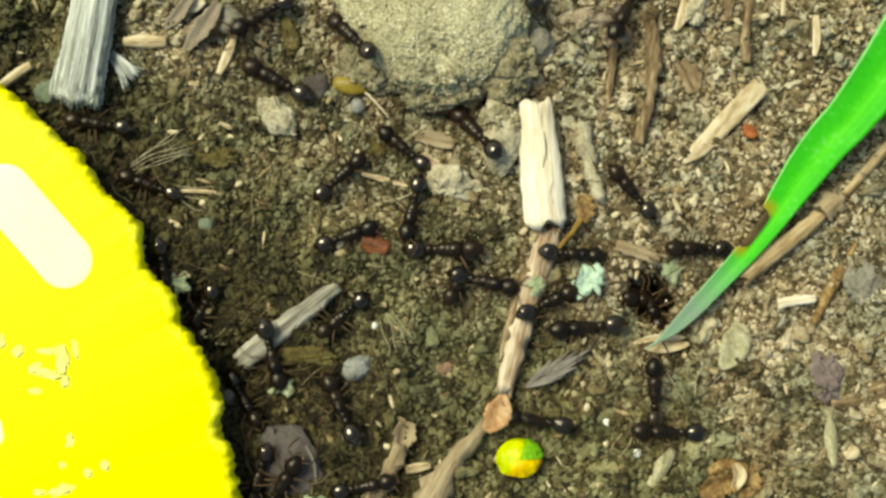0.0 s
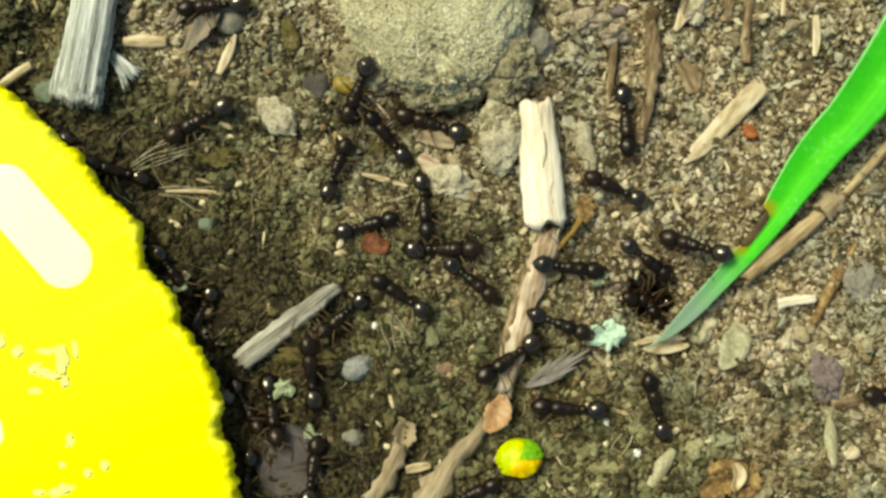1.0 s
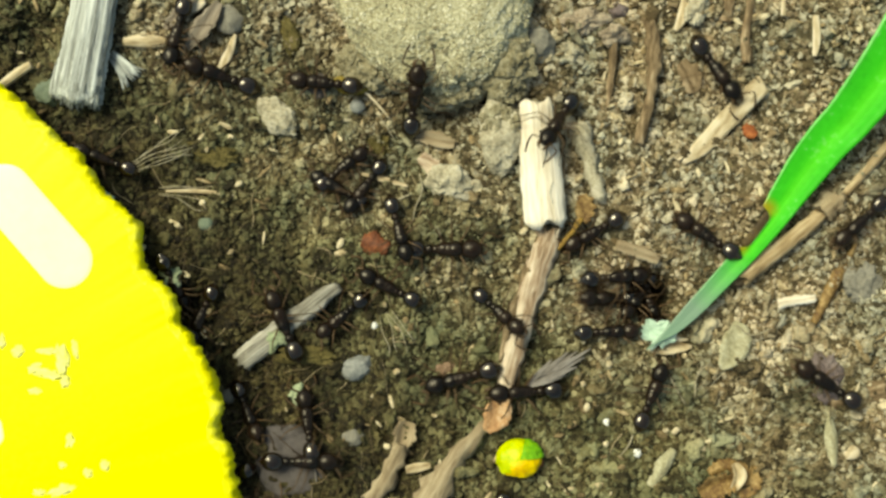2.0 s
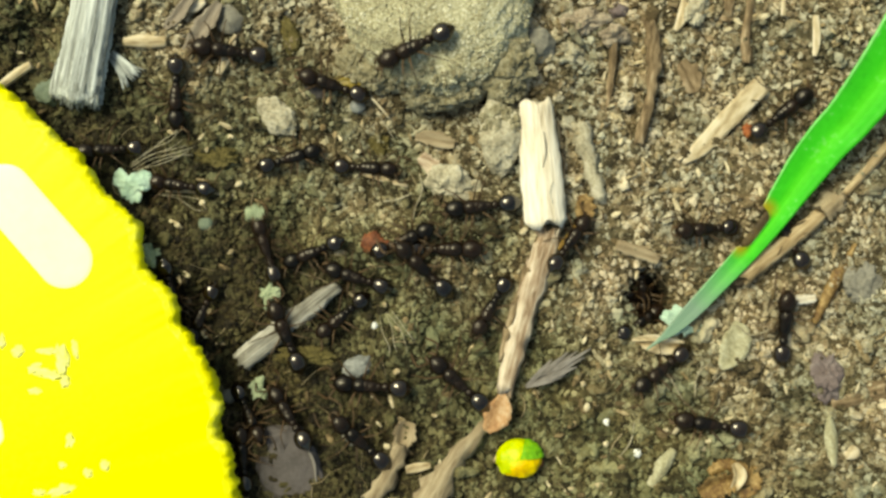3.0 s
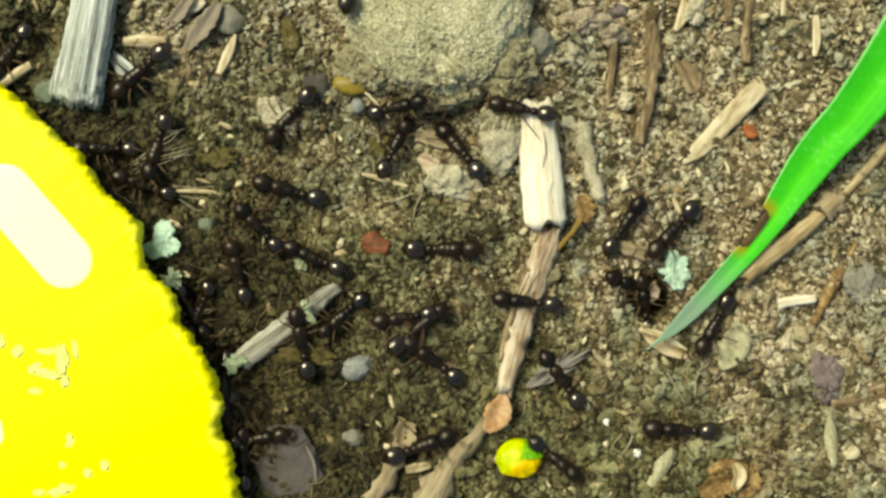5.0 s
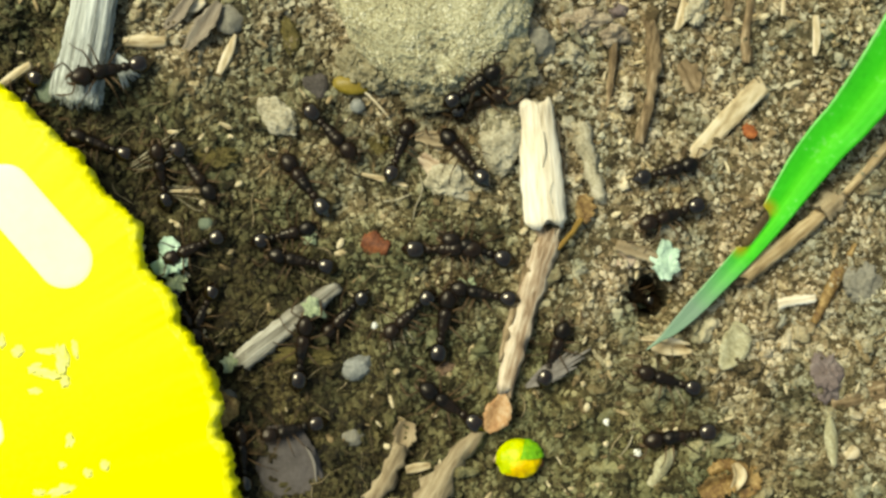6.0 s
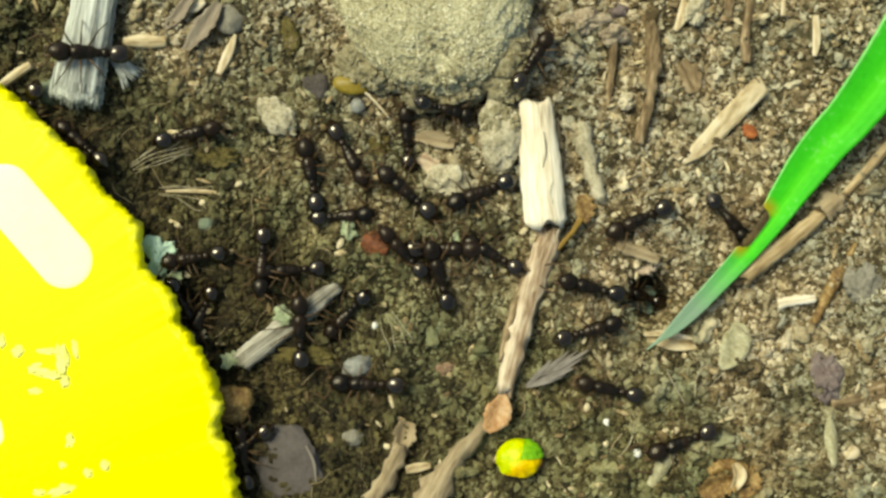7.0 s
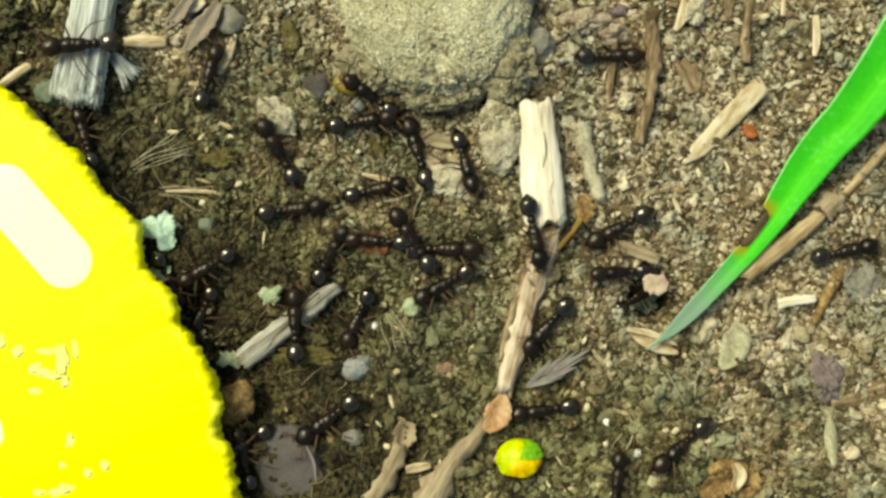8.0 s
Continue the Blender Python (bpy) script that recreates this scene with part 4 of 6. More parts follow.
lay_chip("dry_leaf_piece", DULL_TAN, [(-1.47, 5.97, 0.2), (-0.48, 5.85, 0.4), (0.63, 5.55, 0.25)], "curled dull tan piece of dry leaf", "leaf", thick=0.1, seed=22, jag=0.2, fold=0.3)
lay_chip("curled_leaf", DRY_LEAF, [(13.44, -12.81, 0.4), (14.34, -12.33, 0.6), (15.24, -12.15, 0.4)], "curled rusty brown dry leaf", "leaf", thick=0.08, seed=24, jag=0.25, fold=0.9, lift=0.15)
lay_chip("curled_leaf", DRY_LEAF, [(13.98, -11.82, 0.2), (14.88, -11.43, 0.45), (16.02, -11.67, 0.3)], "narrow curl of rusty dry leaf", "leaf", thick=0.08, seed=54, jag=0.25, fold=-0.7, lift=0.3)
lay_chip("curled_leaf", DRY_LEAF, [(15.48, -12.87, 0.3), (16.14, -12.33, 0.5), (16.38, -11.43, 0.2)], "dark brown shred of dry leaf", "leaf", thick=0.08, seed=55, jag=0.25, fold=0.7, lift=0.1)
lay_chip("curled_leaf", STRAW, [(15.24, -11.22, 0.2), (15.48, -11.82, 0.35), (15.18, -12.57, 0.2)], "small pale curl of dry leaf", "leaf", thick=0.1, seed=25, fold=0.8, lift=0.4)
lay_chip("rust_husk", RUST, [(-4.26, 0.51, 0.35), (-3.66, 0.27, 0.62), (-2.88, -0.03, 0.35)], "rust-red fragment of husk", "husk", thick=0.2, seed=26, jag=0.2, fold=-0.4, lift=0.15)
lay_chip("rust_husk", ORANGE_HUSK, [(15.96, 6.57, 0.15), (16.23, 6.24, 0.34), (16.56, 5.97, 0.2)], "small orange-red fragment of husk", "husk", thick=0.2, seed=27, jag=0.2, fold=-0.3, lift=0.45)
lay_chip("rust_husk", BROWN_TWIG, [(12.63, 9.93, 0.3), (13.14, 9.18, 0.6), (13.32, 8.28, 0.3)], "faded red-brown fragment of leaf", "leaf", thick=0.1, seed=29, jag=0.3, fold=0.2)
lay_chip("rust_husk", DRY_LEAF, [(7.38, 2.88, 0.3), (7.56, 2.13, 0.5), (7.38, 1.38, 0.3)], "faded red-brown fragment of husk", "leaf", thick=0.1, seed=30, jag=0.3, fold=0.2)
lay_chip("dark_husk", DRY_LEAF, [(-13.62, -3.87, 0.6), (-13.02, -4.77, 1.1), (-12.42, -5.97, 0.6)], "dark brown husk in the slice's shade", "husk", thick=0.2, seed=31, jag=0.2, fold=-0.3, lift=-0.3)


def winged_seed():
    x, y = -4.86, 8.67
    ob = empty("winged_seed", x, y, ground_z(x, y) + 0.35, -8)
    part("seed_body", lump(1.0, 0.52, 0.3, seed=4, rough=0.08, detail=4), OLIVE_SEED, ob)
    part("seed_stalk", rod([(0.7, -0.2, 0, 0.07), (1.4, -0.7, 0.05, 0.06), (2.3, -1.5, 0.0, 0.045)], sides=6, steps=10), STRAW, ob, "pale bent stalk")
    thing(ob, "olive yellow seed with a pale bent stalk", "seed")


def flower_bud():
    """A closed bud: petals wrapped tightly over one another, yellow below, lime and green above."""
    x, y = 4.05, -11.10
    ob = empty("flower_bud", x, y, ground_z(x, y) + 0.62, 0)
    wraps = ((1.0, BUD_YELLOW, "", lambda p: True),
             (1.05, BUD_LIME, "greenish yellow petal", lambda p: p.x < 0.18 + 0.25 * p.y and p.y > -0.45 + 0.3 * p.x),
             (1.09, BUD_GREEN, "lime green petal", lambda p: p.x > -0.05 + 0.3 * p.y and p.y > 0.10),
             (1.13, BUD_YELLOW, "deep yellow folded petal", lambda p: ((p.x - 0.15) / 0.62) ** 2 + ((p.y + 0.38) / 0.42) ** 2 < 1 and p.z > 0))
    for grow, mat, label, keep in wraps:
        bm = lump(1.16, 0.98, 0.82, seed=6, rough=0.10, detail=5)
        bmesh.ops.delete(bm, geom=[f for f in bm.faces if not keep(f.calc_center_median())], context="FACES")
        bm.transform(Matrix.Scale(grow, 4))
        part("petal", bm, mat, ob, label)
    part("calyx", lump(0.36, 0.42, 0.36, seed=12, rough=0.2, detail=3, centre=(0.90, -0.18, -0.15)), RUST, ob, "brownish calyx")
    thing(ob, "small yellow and lime green flower bud", "flower bud")


def papery_fan():
    """A dry bract split into thin grey blades that spread from one end."""
    x, y = 4.38, -7.29
    ob = empty("papery_bract", x, y, ground_z(x, y) + 0.75, 30)
    for k, (turn, n) in enumerate(((-13, 2.2), (-8, 2.9), (-3, 3.5), (1, 4.0), (5, 3.3), (10, 2.9), (17, 2.0))):
        c, s = math.cos(radians(turn)), math.sin(radians(turn))
        part("blade", ribbon([(0, 0, 0, 0.08), (n * 0.5 * c, n * 0.5 * s, 0.2, 0.15), (n * c, n * s, 0.1 + 0.1 * (k % 2), 0.03)], thick=0.05, fold=0.35, steps=10, across=4, jag=0.12, seed=k), GREY_HUSK, ob)
    thing(ob, "thin grey papery bract split like a fan", "bract")


def fibre_tuft(x, y, turn, n, count, seed):
    """A loose bundle of pale plant hairs."""
    r = random.Random(seed)
    ob = empty("fibre_tuft", x, y, ground_z(x, y) + 0.25, turn)
    for k in range(count):
        s = (k / (count - 1) - 0.5) * 1.2
        part("fibre", rod([(-n / 2, s * 0.5 + r.uniform(-0.1, 0.1), 0, 0.014), (-n * 0.15, s * 0.7 + r.uniform(-0.2, 0.2), 0.12, 0.02), (n * 0.2, s * 0.9 + r.uniform(-0.2, 0.2), 0.1 + r.uniform(-0.05, 0.1), 0.022),
                           (n / 2 * r.uniform(0.7, 1.1), s * 1.2 + r.uniform(-0.15, 0.15), r.uniform(-0.1, 0.1), 0.012)], sides=5, steps=12, seed=k), PALE_FIBRE, ob)
    thing(ob, "loose tuft of pale dry plant fibres", "fibres")


lay_chip("straw_chip", GREY_HUSK, [(-7.25, -10.40, 0.06), (-6.84, -11.22, 0.08), (-6.69, -12.30, 0.05)], "thin pale sliver along a flat stone", "straw", thick=0.12, seed=61, lift=0.35)
lay_rod("ochre_twig", OCHRE, [(6.05, -0.05, 0.10), (6.75, 0.80, 0.14), (7.35, 1.60, 0.12)], "short ochre twig beside the pale stick", "twig", lift=0.3, seed=62, gnarl=0.3)
lay_stone("clod", REDDISH, 0.25, -6.45, 0.62, 0.45, 0.32, "reddish crumb of earth beside the tan stick", "clod", turn=15, seed=64, rough=0.5, detail=5, grit=0.08, sink=0.4)
for curl, words in (([(13.36, -7.86, 0.035), (13.44, -6.84, 0.045), (13.95, -6.18, 0.045), (14.31, -6.22, 0.03)], "pale curled plant hair on soil"),
                    ([(11.9, -6.55, 0.03), (12.35, -7.35, 0.045), (12.85, -8.25, 0.03)], "straight pale plant hair on soil"),
                    ([(-0.30, 1.25, 0.025), (-0.10, 0.35, 0.035), (-0.45, -0.85, 0.025)], "thin pale plant hair on soil"),
                    ([(-3.15, 2.50, 0.05), (-2.40, 2.62, 0.06), (-1.75, 2.88, 0.05)], "pale broken straw fibre"),
                    ([(-1.25, 4.0, 0.03), (-1.10, 3.1, 0.05), (-1.45, 2.2, 0.045), (-1.60, 1.5, 0.03)], "bent pale plant fibre"),
                    ([(9.3, -11.0, 0.03), (9.9, -10.2, 0.04), (10.1, -9.2, 0.03)], "thin bowed plant hair"),
                    ([(17.4, -4.2, 0.03), (16.3, -4.55, 0.045), (15.5, -4.0, 0.03)], "dull bowed rootlet on soil")):
    lay_rod("plant_hair", PALE_FIBRE, curl, words, "fibre", lift=0.28, sides=6, steps=14, seed=3)
winged_seed()
flower_bud()
papery_fan()
fibre_tuft(-14.82, 4.98, 25, 3.4, 7, 1)
fibre_tuft(-13.62, 2.88, -8, 3.0, 4, 2)
fibre_tuft(14.13, -6.72, 60, 2.0, 4, 3)
fibre_tuft(-2.52, -4.47, -65, 2.4, 4, 4)
fibre_tuft(6.03, 5.58, -80, 2.6, 4, 5)
fibre_tuft(-2.82, 6.93, -40, 2.4, 3, 6)
for mx, my, rx, ry, turn in ((-12.18, 4.98, 1.3, 0.55, -10), (-8.16, 11.43, 0.5, 0.9, 15), (-3.57, 5.58, 0.8, 0.6, -45), (-7.17, -5.67, 1.5, 0.4, -5)):
    lay_stone("moss_fragment", MOSS, mx, my, rx, ry, 0.28, "flat olive brown fragment of damp moss", "moss", turn=turn, seed=mx, rough=0.5, detail=5, grit=0.09, sink=0.35)
lay_chip("grey_husk", BROWN_HUSK, [(-11.76, 12.99, 0.2), (-12.54, 11.79, 0.5), (-13.68, 10.29, 0.15)], "curved grey purple papery husk", "husk", thick=0.06, seed=41, jag=0.15, fold=0.5)
lay_chip("grey_husk", BROWN_HUSK, [(-13.17, 13.38, 0.25), (-13.86, 12.33, 0.35), (-14.64, 11.58, 0.15)], "narrow grey papery husk", "husk", thick=0.06, seed=42, jag=0.15, fold=0.5)
lay_stone("clod", PURPLE_CLOD, 9.36, 12.75, 0.5, 0.42, 0.4, "small lilac brown crumbly clod", "clod", seed=51, rough=0.3, detail=4, grit=0.03)
lay_stone("clod", PINK_CLOD, 7.38, 12.09, 1.1, 0.6, 0.5, "pinkish tan crumbly clod of earth", "clod", turn=10, seed=52, rough=0.7, detail=5, grit=0.12, sink=0.42)
lay_stone("clod", PINK_CLOD, 9.06, 11.37, 0.7, 0.55, 0.45, "small pinkish tan crumb of earth", "clod", seed=53, rough=0.5, detail=5, grit=0.06)
lay_stone("clod", PALE_CLOD, 6.84, 10.47, 0.75, 0.5, 0.45, "small pale crumb of earth by a pebble", "clod", turn=-30, seed=56, rough=0.5, detail=5, grit=0.06)
lay_stone("clod", PALE_CLOD, 13.44, 12.69, 0.55, 0.9, 0.45, "pale upright crumb of earth", "clod", turn=-25, seed=57, rough=0.4, detail=5, grit=0.05)


def static_surface(categories):
    """What lies on the soil and can be climbed, for finding heights."""
    bpy.context.view_layer.update()
    verts, faces = [], []
    for ob in scene.objects:
        top = ob.parent or ob
        if ob.type != "MESH" or top.get("category", "") not in categories:
            continue
        start = len(verts)
        verts += [ob.matrix_world @ v.co for v in ob.data.vertices]
        faces += [[start + i for i in p.vertices] for p in ob.data.polygons]
    return BVHTree.FromPolygons(verts, faces)


def build_dust(name, mat, categories, count, corner, far, sizes, top, label):
    """Crumbs of soil that have settled over the low edges of what lies about."""
    low = static_surface(categories)
    r = random.Random(77)
    shapes = []
    for k in range(6):
        one = lump(1, 1, 0.8, seed=200 + k, rough=0.8, detail=1)
        one.verts.ensure_lookup_table()
        shapes.append(([v.co.copy() for v in one.verts], [[v.index for v in f.verts] for f in one.faces]))
        one.free()
    verts, faces = [], []
    for _ in range(count):
        x, y = r.uniform(corner[0], far[0]), r.uniform(far[1], corner[1])
        hit = low.ray_cast(Vector((x, y, 20)) * MM, Vector((0, 0, -1)))
        if not hit[0]:
            continue
        over = hit[0].z / MM - ground_z(x, y)
        if over < 0 or r.random() < over / top or r.random() < 0.7 * (y - far[1]) / (corner[1] - far[1]) or lattice(x / 0.8, y / 0.8, 9) < 0.35:
            continue
        size = sizes[0] + (sizes[1] - sizes[0]) * r.random() ** 2
        turn = Matrix.Rotation(r.uniform(0, 6.28), 3, "Z") @ Matrix.Rotation(r.uniform(-0.6, 0.6), 3, "X")
        vs, fs = r.choice(shapes)
        start = len(verts)
        verts += [(turn @ v * size * MM) + hit[0] for v in vs]
        faces += [[start + i for i in f] for f in fs]
    mesh = bpy.data.meshes.new(name)
    mesh.from_pydata([v[:] for v in verts], [], faces)
    mesh.materials.append(mat)
    return tagged(new(name, mesh), label, "soil", kind="stuff")


build_dust("soil_dust", GRAIN, ["clod", "twig", "stem", "stalk", "bark", "moss"], 26000, (-25, 15), (25, -15), (0.04, 0.15), 0.55, "crumbs of soil settled over twigs and clods")
build_dust("stone_grit", CRUST, ["stone", "clod"], 6000, (-7.92, 11.43), (5.58, 6.18), (0.05, 0.22), 2.2, "grit caked on the lower side of the stone")

grains = build_dust("grit_coating", SAND_GRIT, ["stone"], 16000, (-6.6, 13.8), (5.6, 7.6), (0.03, 0.09), 7.0, "sandy grains standing out of the yellow stone")
grains.parent, grains.matrix_parent_inverse = STONE, STONE.matrix_basis.inverted()
del grains["category"]

# ---- the grass blade ----
def bitten(bm, x, y, near, far, depth):
    """Cuts a bite into the strip's outer margin between two distances along it, its ends turning yellow."""
    uv = bm.loops.layers.uv.verify()
    wither = bm.verts.layers.float.new("wither")
    rows = {}
    for f in bm.faces:
        for loop in f.loops:
            u, v = loop[uv].uv
            rows.setdefault(round(u, 4), {})[loop.vert] = v
    for row in rows.values():
        mid = sum((p.co for p in row), Vector()) / len(row)
        along = 0.64 * (mid.x + x) + 0.77 * (mid.y + y)
        inner = sum((p.co for p, v in row.items() if abs(v - depth) < 0.01), Vector()) / 2
        for p, v in row.items():
            end = min(abs(along - near + 0.10), abs(along - far - 0.12))
            p[wither] = max(0.0, 1 - math.hypot(end / 0.62, max(0.0, v - 0.20) / 0.42))
        if near < along < far:
            for p, v in row.items():
                if v < depth - 0.01:
                    left = 1 - 0.96 * min(1.0, 0.45 + min(along - near, far - along) / 0.5)
                    p.co = Vector((inner.x + left * (p.co.x - inner.x), inner.y + left * (p.co.y - inner.y), p.co.z))
    return bm


def grass_blade():
    line = [(10.72, -5.32, 0.42, 0.03), (11.42, -4.77, 0.45, 0.12), (12.09, -4.23, 0.47, 0.29), (13.11, -3.22, 0.5, 0.44), (14.47, -1.73, 0.65, 0.50), (15.75, -0.25, 0.9, 0.57), (16.95, 1.34, 1.05, 0.72), (17.88, 2.81, 1.2, 0.90), (18.83, 4.26, 1.4, 1.07),
            (19.77, 5.60, 1.8, 1.15), (20.84, 6.89, 2.2, 1.24), (22.66, 9.65, 2.9, 1.46), (24.09, 12.44, 3.4, 1.5), (27.14, 18.01, 3.6, 1.6), (33.13, 25.85, 0.6, 1.4)]
    x, y = line[0][0], line[0][1]
    ob = empty("grass_blade", x, y, 0.0)
    strip = ribbon(local(line, x, y, 0), thick=0.16, fold=0.16, steps=170, across=15, jag=0.008, seed=3)
    part("blade", bitten(strip, x, y, 10.05, 12.4, 7 / 15), BLADE, ob)
    # a dark brown strip lies in the bite
    margin = [(17.04, 1.94, 1.06, 0.14), (16.72, 1.44, 1.02, 0.25), (16.20, 0.68, 0.96, 0.27), (15.74, 0.14, 0.88, 0.16)]
    part("brown_margin", ribbon(local(margin, x, y, 0), thick=0.08, steps=18, across=3, jag=0.35, seed=5), NOTCH, ob, "dark brown strip in the bite")
    thing(ob, "bright green grass blade with a withered grey tip", "grass")


grass_blade()


# ---- ants ----
def ant_shape():
    """One worker ant, head along +x, its feet at z = 0."""
    ob = empty("ant", 0, 0, 0)
    bm = lump(0.62, 0.51, 0.42, seed=1, rough=0.05, detail=3)
    for v in bm.verts:
        v.co.y *= 1 - 0.22 * v.co.x
    bm.transform(Matrix.Translation((1.52, 0, 0.60)))
    head = part("head", bm, ANT_BODY, ob)
    for s in (1, -1):
        part("mandible", rod([(1.98, 0.24 * s, 0.50, 0.12), (2.20, 0.22 * s, 0.46, 0.09), (2.34, 0.04 * s, 0.44, 0.03)], sides=6, steps=6), ANT_LEG, head)
        part("eye", lump(0.09, 0.06, 0.08, rough=0.02, detail=2, centre=(1.55, 0.54 * s, 0.70)), ANT_BODY, head)
        part("antenna", rod([(1.90, 0.20 * s, 0.70, 0.05), (2.15, 0.62 * s, 0.92, 0.045), (2.30, 0.82 * s, 0.90, 0.045), (2.72, 0.72 * s, 0.52, 0.06), (3.0, 0.58 * s, 0.32, 0.055)], sides=6, steps=12), ANT_LEG, head)
    bm = lump(0.45, 0.43, 0.37, seed=2, rough=0.05, detail=3, centre=(0.64, 0, 0.66))
    part("thorax", bm, ANT_BODY, ob)
    part("thorax", lump(0.54, 0.38, 0.32, seed=6, rough=0.05, detail=3, centre=(0.36, 0, 0.63)), ANT_BODY, ob)
    part("thorax", lump(0.48, 0.36, 0.33, seed=3, rough=0.05, detail=3, centre=(0.08, 0, 0.60)), ANT_BODY, ob)
    part("waist", lump(0.28, 0.25, 0.24, seed=4, rough=0.03, detail=2, centre=(-0.36, 0, 0.55)), ANT_BODY, ob)
    part("waist", lump(0.26, 0.27, 0.23, seed=5, rough=0.03, detail=2, centre=(-0.74, 0, 0.53)), ANT_BODY, ob)
    bm = bmesh.new()
    cuts = [(-0.92, 0.10), (-0.97, 0.24), (-1.08, 0.39), (-1.29, 0.49), (-1.54, 0.525), (-1.76, 0.485), (-1.88, 0.42), (-1.885, 0.40), (-2.03, 0.30), (-2.035, 0.28), (-2.16, 0.15), (-2.24, 0.04)]
    rings = []
    for x, rad in cuts:
        rings.append([bm.verts.new((x, rad * math.cos(w * math.pi / 12), 0.56 + 0.72 * rad * math.sin(w * math.pi / 12))) for w in range(24)])
    for a, b in zip(rings, rings[1:]):
        for j in range(24):
            bm.faces.new((a[j], b[j], b[(j + 1) % 24], a[(j + 1) % 24]))
    bm.faces.new(rings[0])
    bm.faces.new(rings[-1][::-1])
    bmesh.ops.recalc_face_normals(bm, faces=bm.faces)
    part("gaster", bm, ANT_GASTER, ob, "glossy black rounded abdomen")
    for hip_x, knee, foot in ((0.78, (0.52, 0.85), (1.05, 1.40)), (0.50, (-0.05, 0.95), (-0.10, 1.70)), (0.20, (-0.62, 0.85), (-1.25, 1.50))):
        for s in (1, -1):
            line = [(0, 0, 0, 0.055), (knee[0] * 0.55, knee[1] * 0.5 * s, 0.30, 0.055), (knee[0], knee[1] * s, 0.42, 0.036), ((knee[0] + foot[0]) / 2, (knee[1] + foot[1]) / 2 * s, 0.05, 0.030),
                    (foot[0] * 0.96, foot[1] * s * 0.96, -0.42, 0.024), (foot[0] * 1.12, foot[1] * s * 1.12, -0.47, 0.02)]
            leg = part("leg", rod(line, sides=6, steps=15, flute=0.04, seed=1), ANT_LEG, ob)
            leg.matrix_basis = mmpose(hip_x, 0.20 * s, 0.50)
    return thing(ob, "dark brown glossy ant crawling over the soil", "ant", "ants around the nest mouth")


CLIMBED = ["stone", "clod", "pebble", "stick", "twig", "stem", "stalk", "splinter", "flower bud"]
LOW, HIGH = static_surface(CLIMBED), static_surface(CLIMBED + ["grass"])


def height(x, y, over=False, under=False):
    """Height in millimetres on which a foot would stand."""
    z = max(0.12 + sum(ground_z(x + dx, y + dy) for dx, dy in ((0, 0), (0.6, 0), (-0.6, 0), (0, 0.6), (0, -0.6))) / 5, ground_z(x, y) + 0.05)
    if under:
        return z
    hit = (HIGH if over else LOW).ray_cast(Vector((x, y, 20)) * MM, Vector((0, 0, -1)))
    return max(z, hit[0].z / MM) if hit[0] else z


ANT = ant_shape()
ants = [ANT] + [copy_thing(ANT, pose(0, 0, 0)) for _ in range(39)]
waiting = list(ants)


def crawl(size, rows, over=False, under=99):
    """An ant that crawls along (seconds, x and y of its abdomen, heading), with stepping legs; from the time under on it
    creeps beneath what lies on the soil."""
    ob = waiting.pop(0)
    keys, speed = [], []
    for t, x, y, a in rows:
        c, s = math.cos(radians(a)), math.sin(radians(a))
        x, y = x + 1.58 * size * c, y + 1.58 * size * s
        low, back = t >= under, 1.75 if over else 1.3
        rear, fore = height(x - back * c, y - back * s, over, low), height(x + 1.3 * c, y + 1.3 * s, over, low)
        mid = height(x, y, over, low)
        z = max((rear + fore) / 2, mid * 0.6 + (rear + fore) * 0.2)
        tip = max(-32, min(32, math.degrees(math.atan2(fore - rear, 2.6))))
        keys.append((t, mmpose(x, y, z, 0, -tip, a)))
        speed.append((t, x, y, a))
    walk(ob, keys)
    ob.scale = (size, size, size)
    # legs: two tripods in turn, their pace following the way gone
    times = [k / 10 for k in range(81)]
    px = np.interp(times, [q[0] for q in speed], [q[1] for q in speed])
    py = np.interp(times, [q[0] for q in speed], [q[2] for q in speed])
    pa = np.interp(times, [q[0] for q in speed], [q[3] for q in speed])
    gone = np.concatenate([[0], np.cumsum(np.hypot(np.diff(px), np.diff(py)) + np.abs(np.diff(pa)) * 0.012)])
    for k, leg in enumerate(c for c in ob.children if c.name.startswith("leg")):
        side = 1 if leg.location.y > 0 else -1
        half = 0.5 if (k // 2 + k) % 2 else 0.0
        hip = leg.location / MM
        steps = []
        for t, g in zip(times, gone):
            w = 2 * math.pi * (g / 2.6 + half + len(waiting) * 0.13)
            steps.append((t, mmpose(*hip, 7 * max(0, math.cos(w)) * side, 0, 15 * math.sin(w) * side)))
        walk(leg, steps)


DULL = (1, 2, 4, 5, 6, 7)


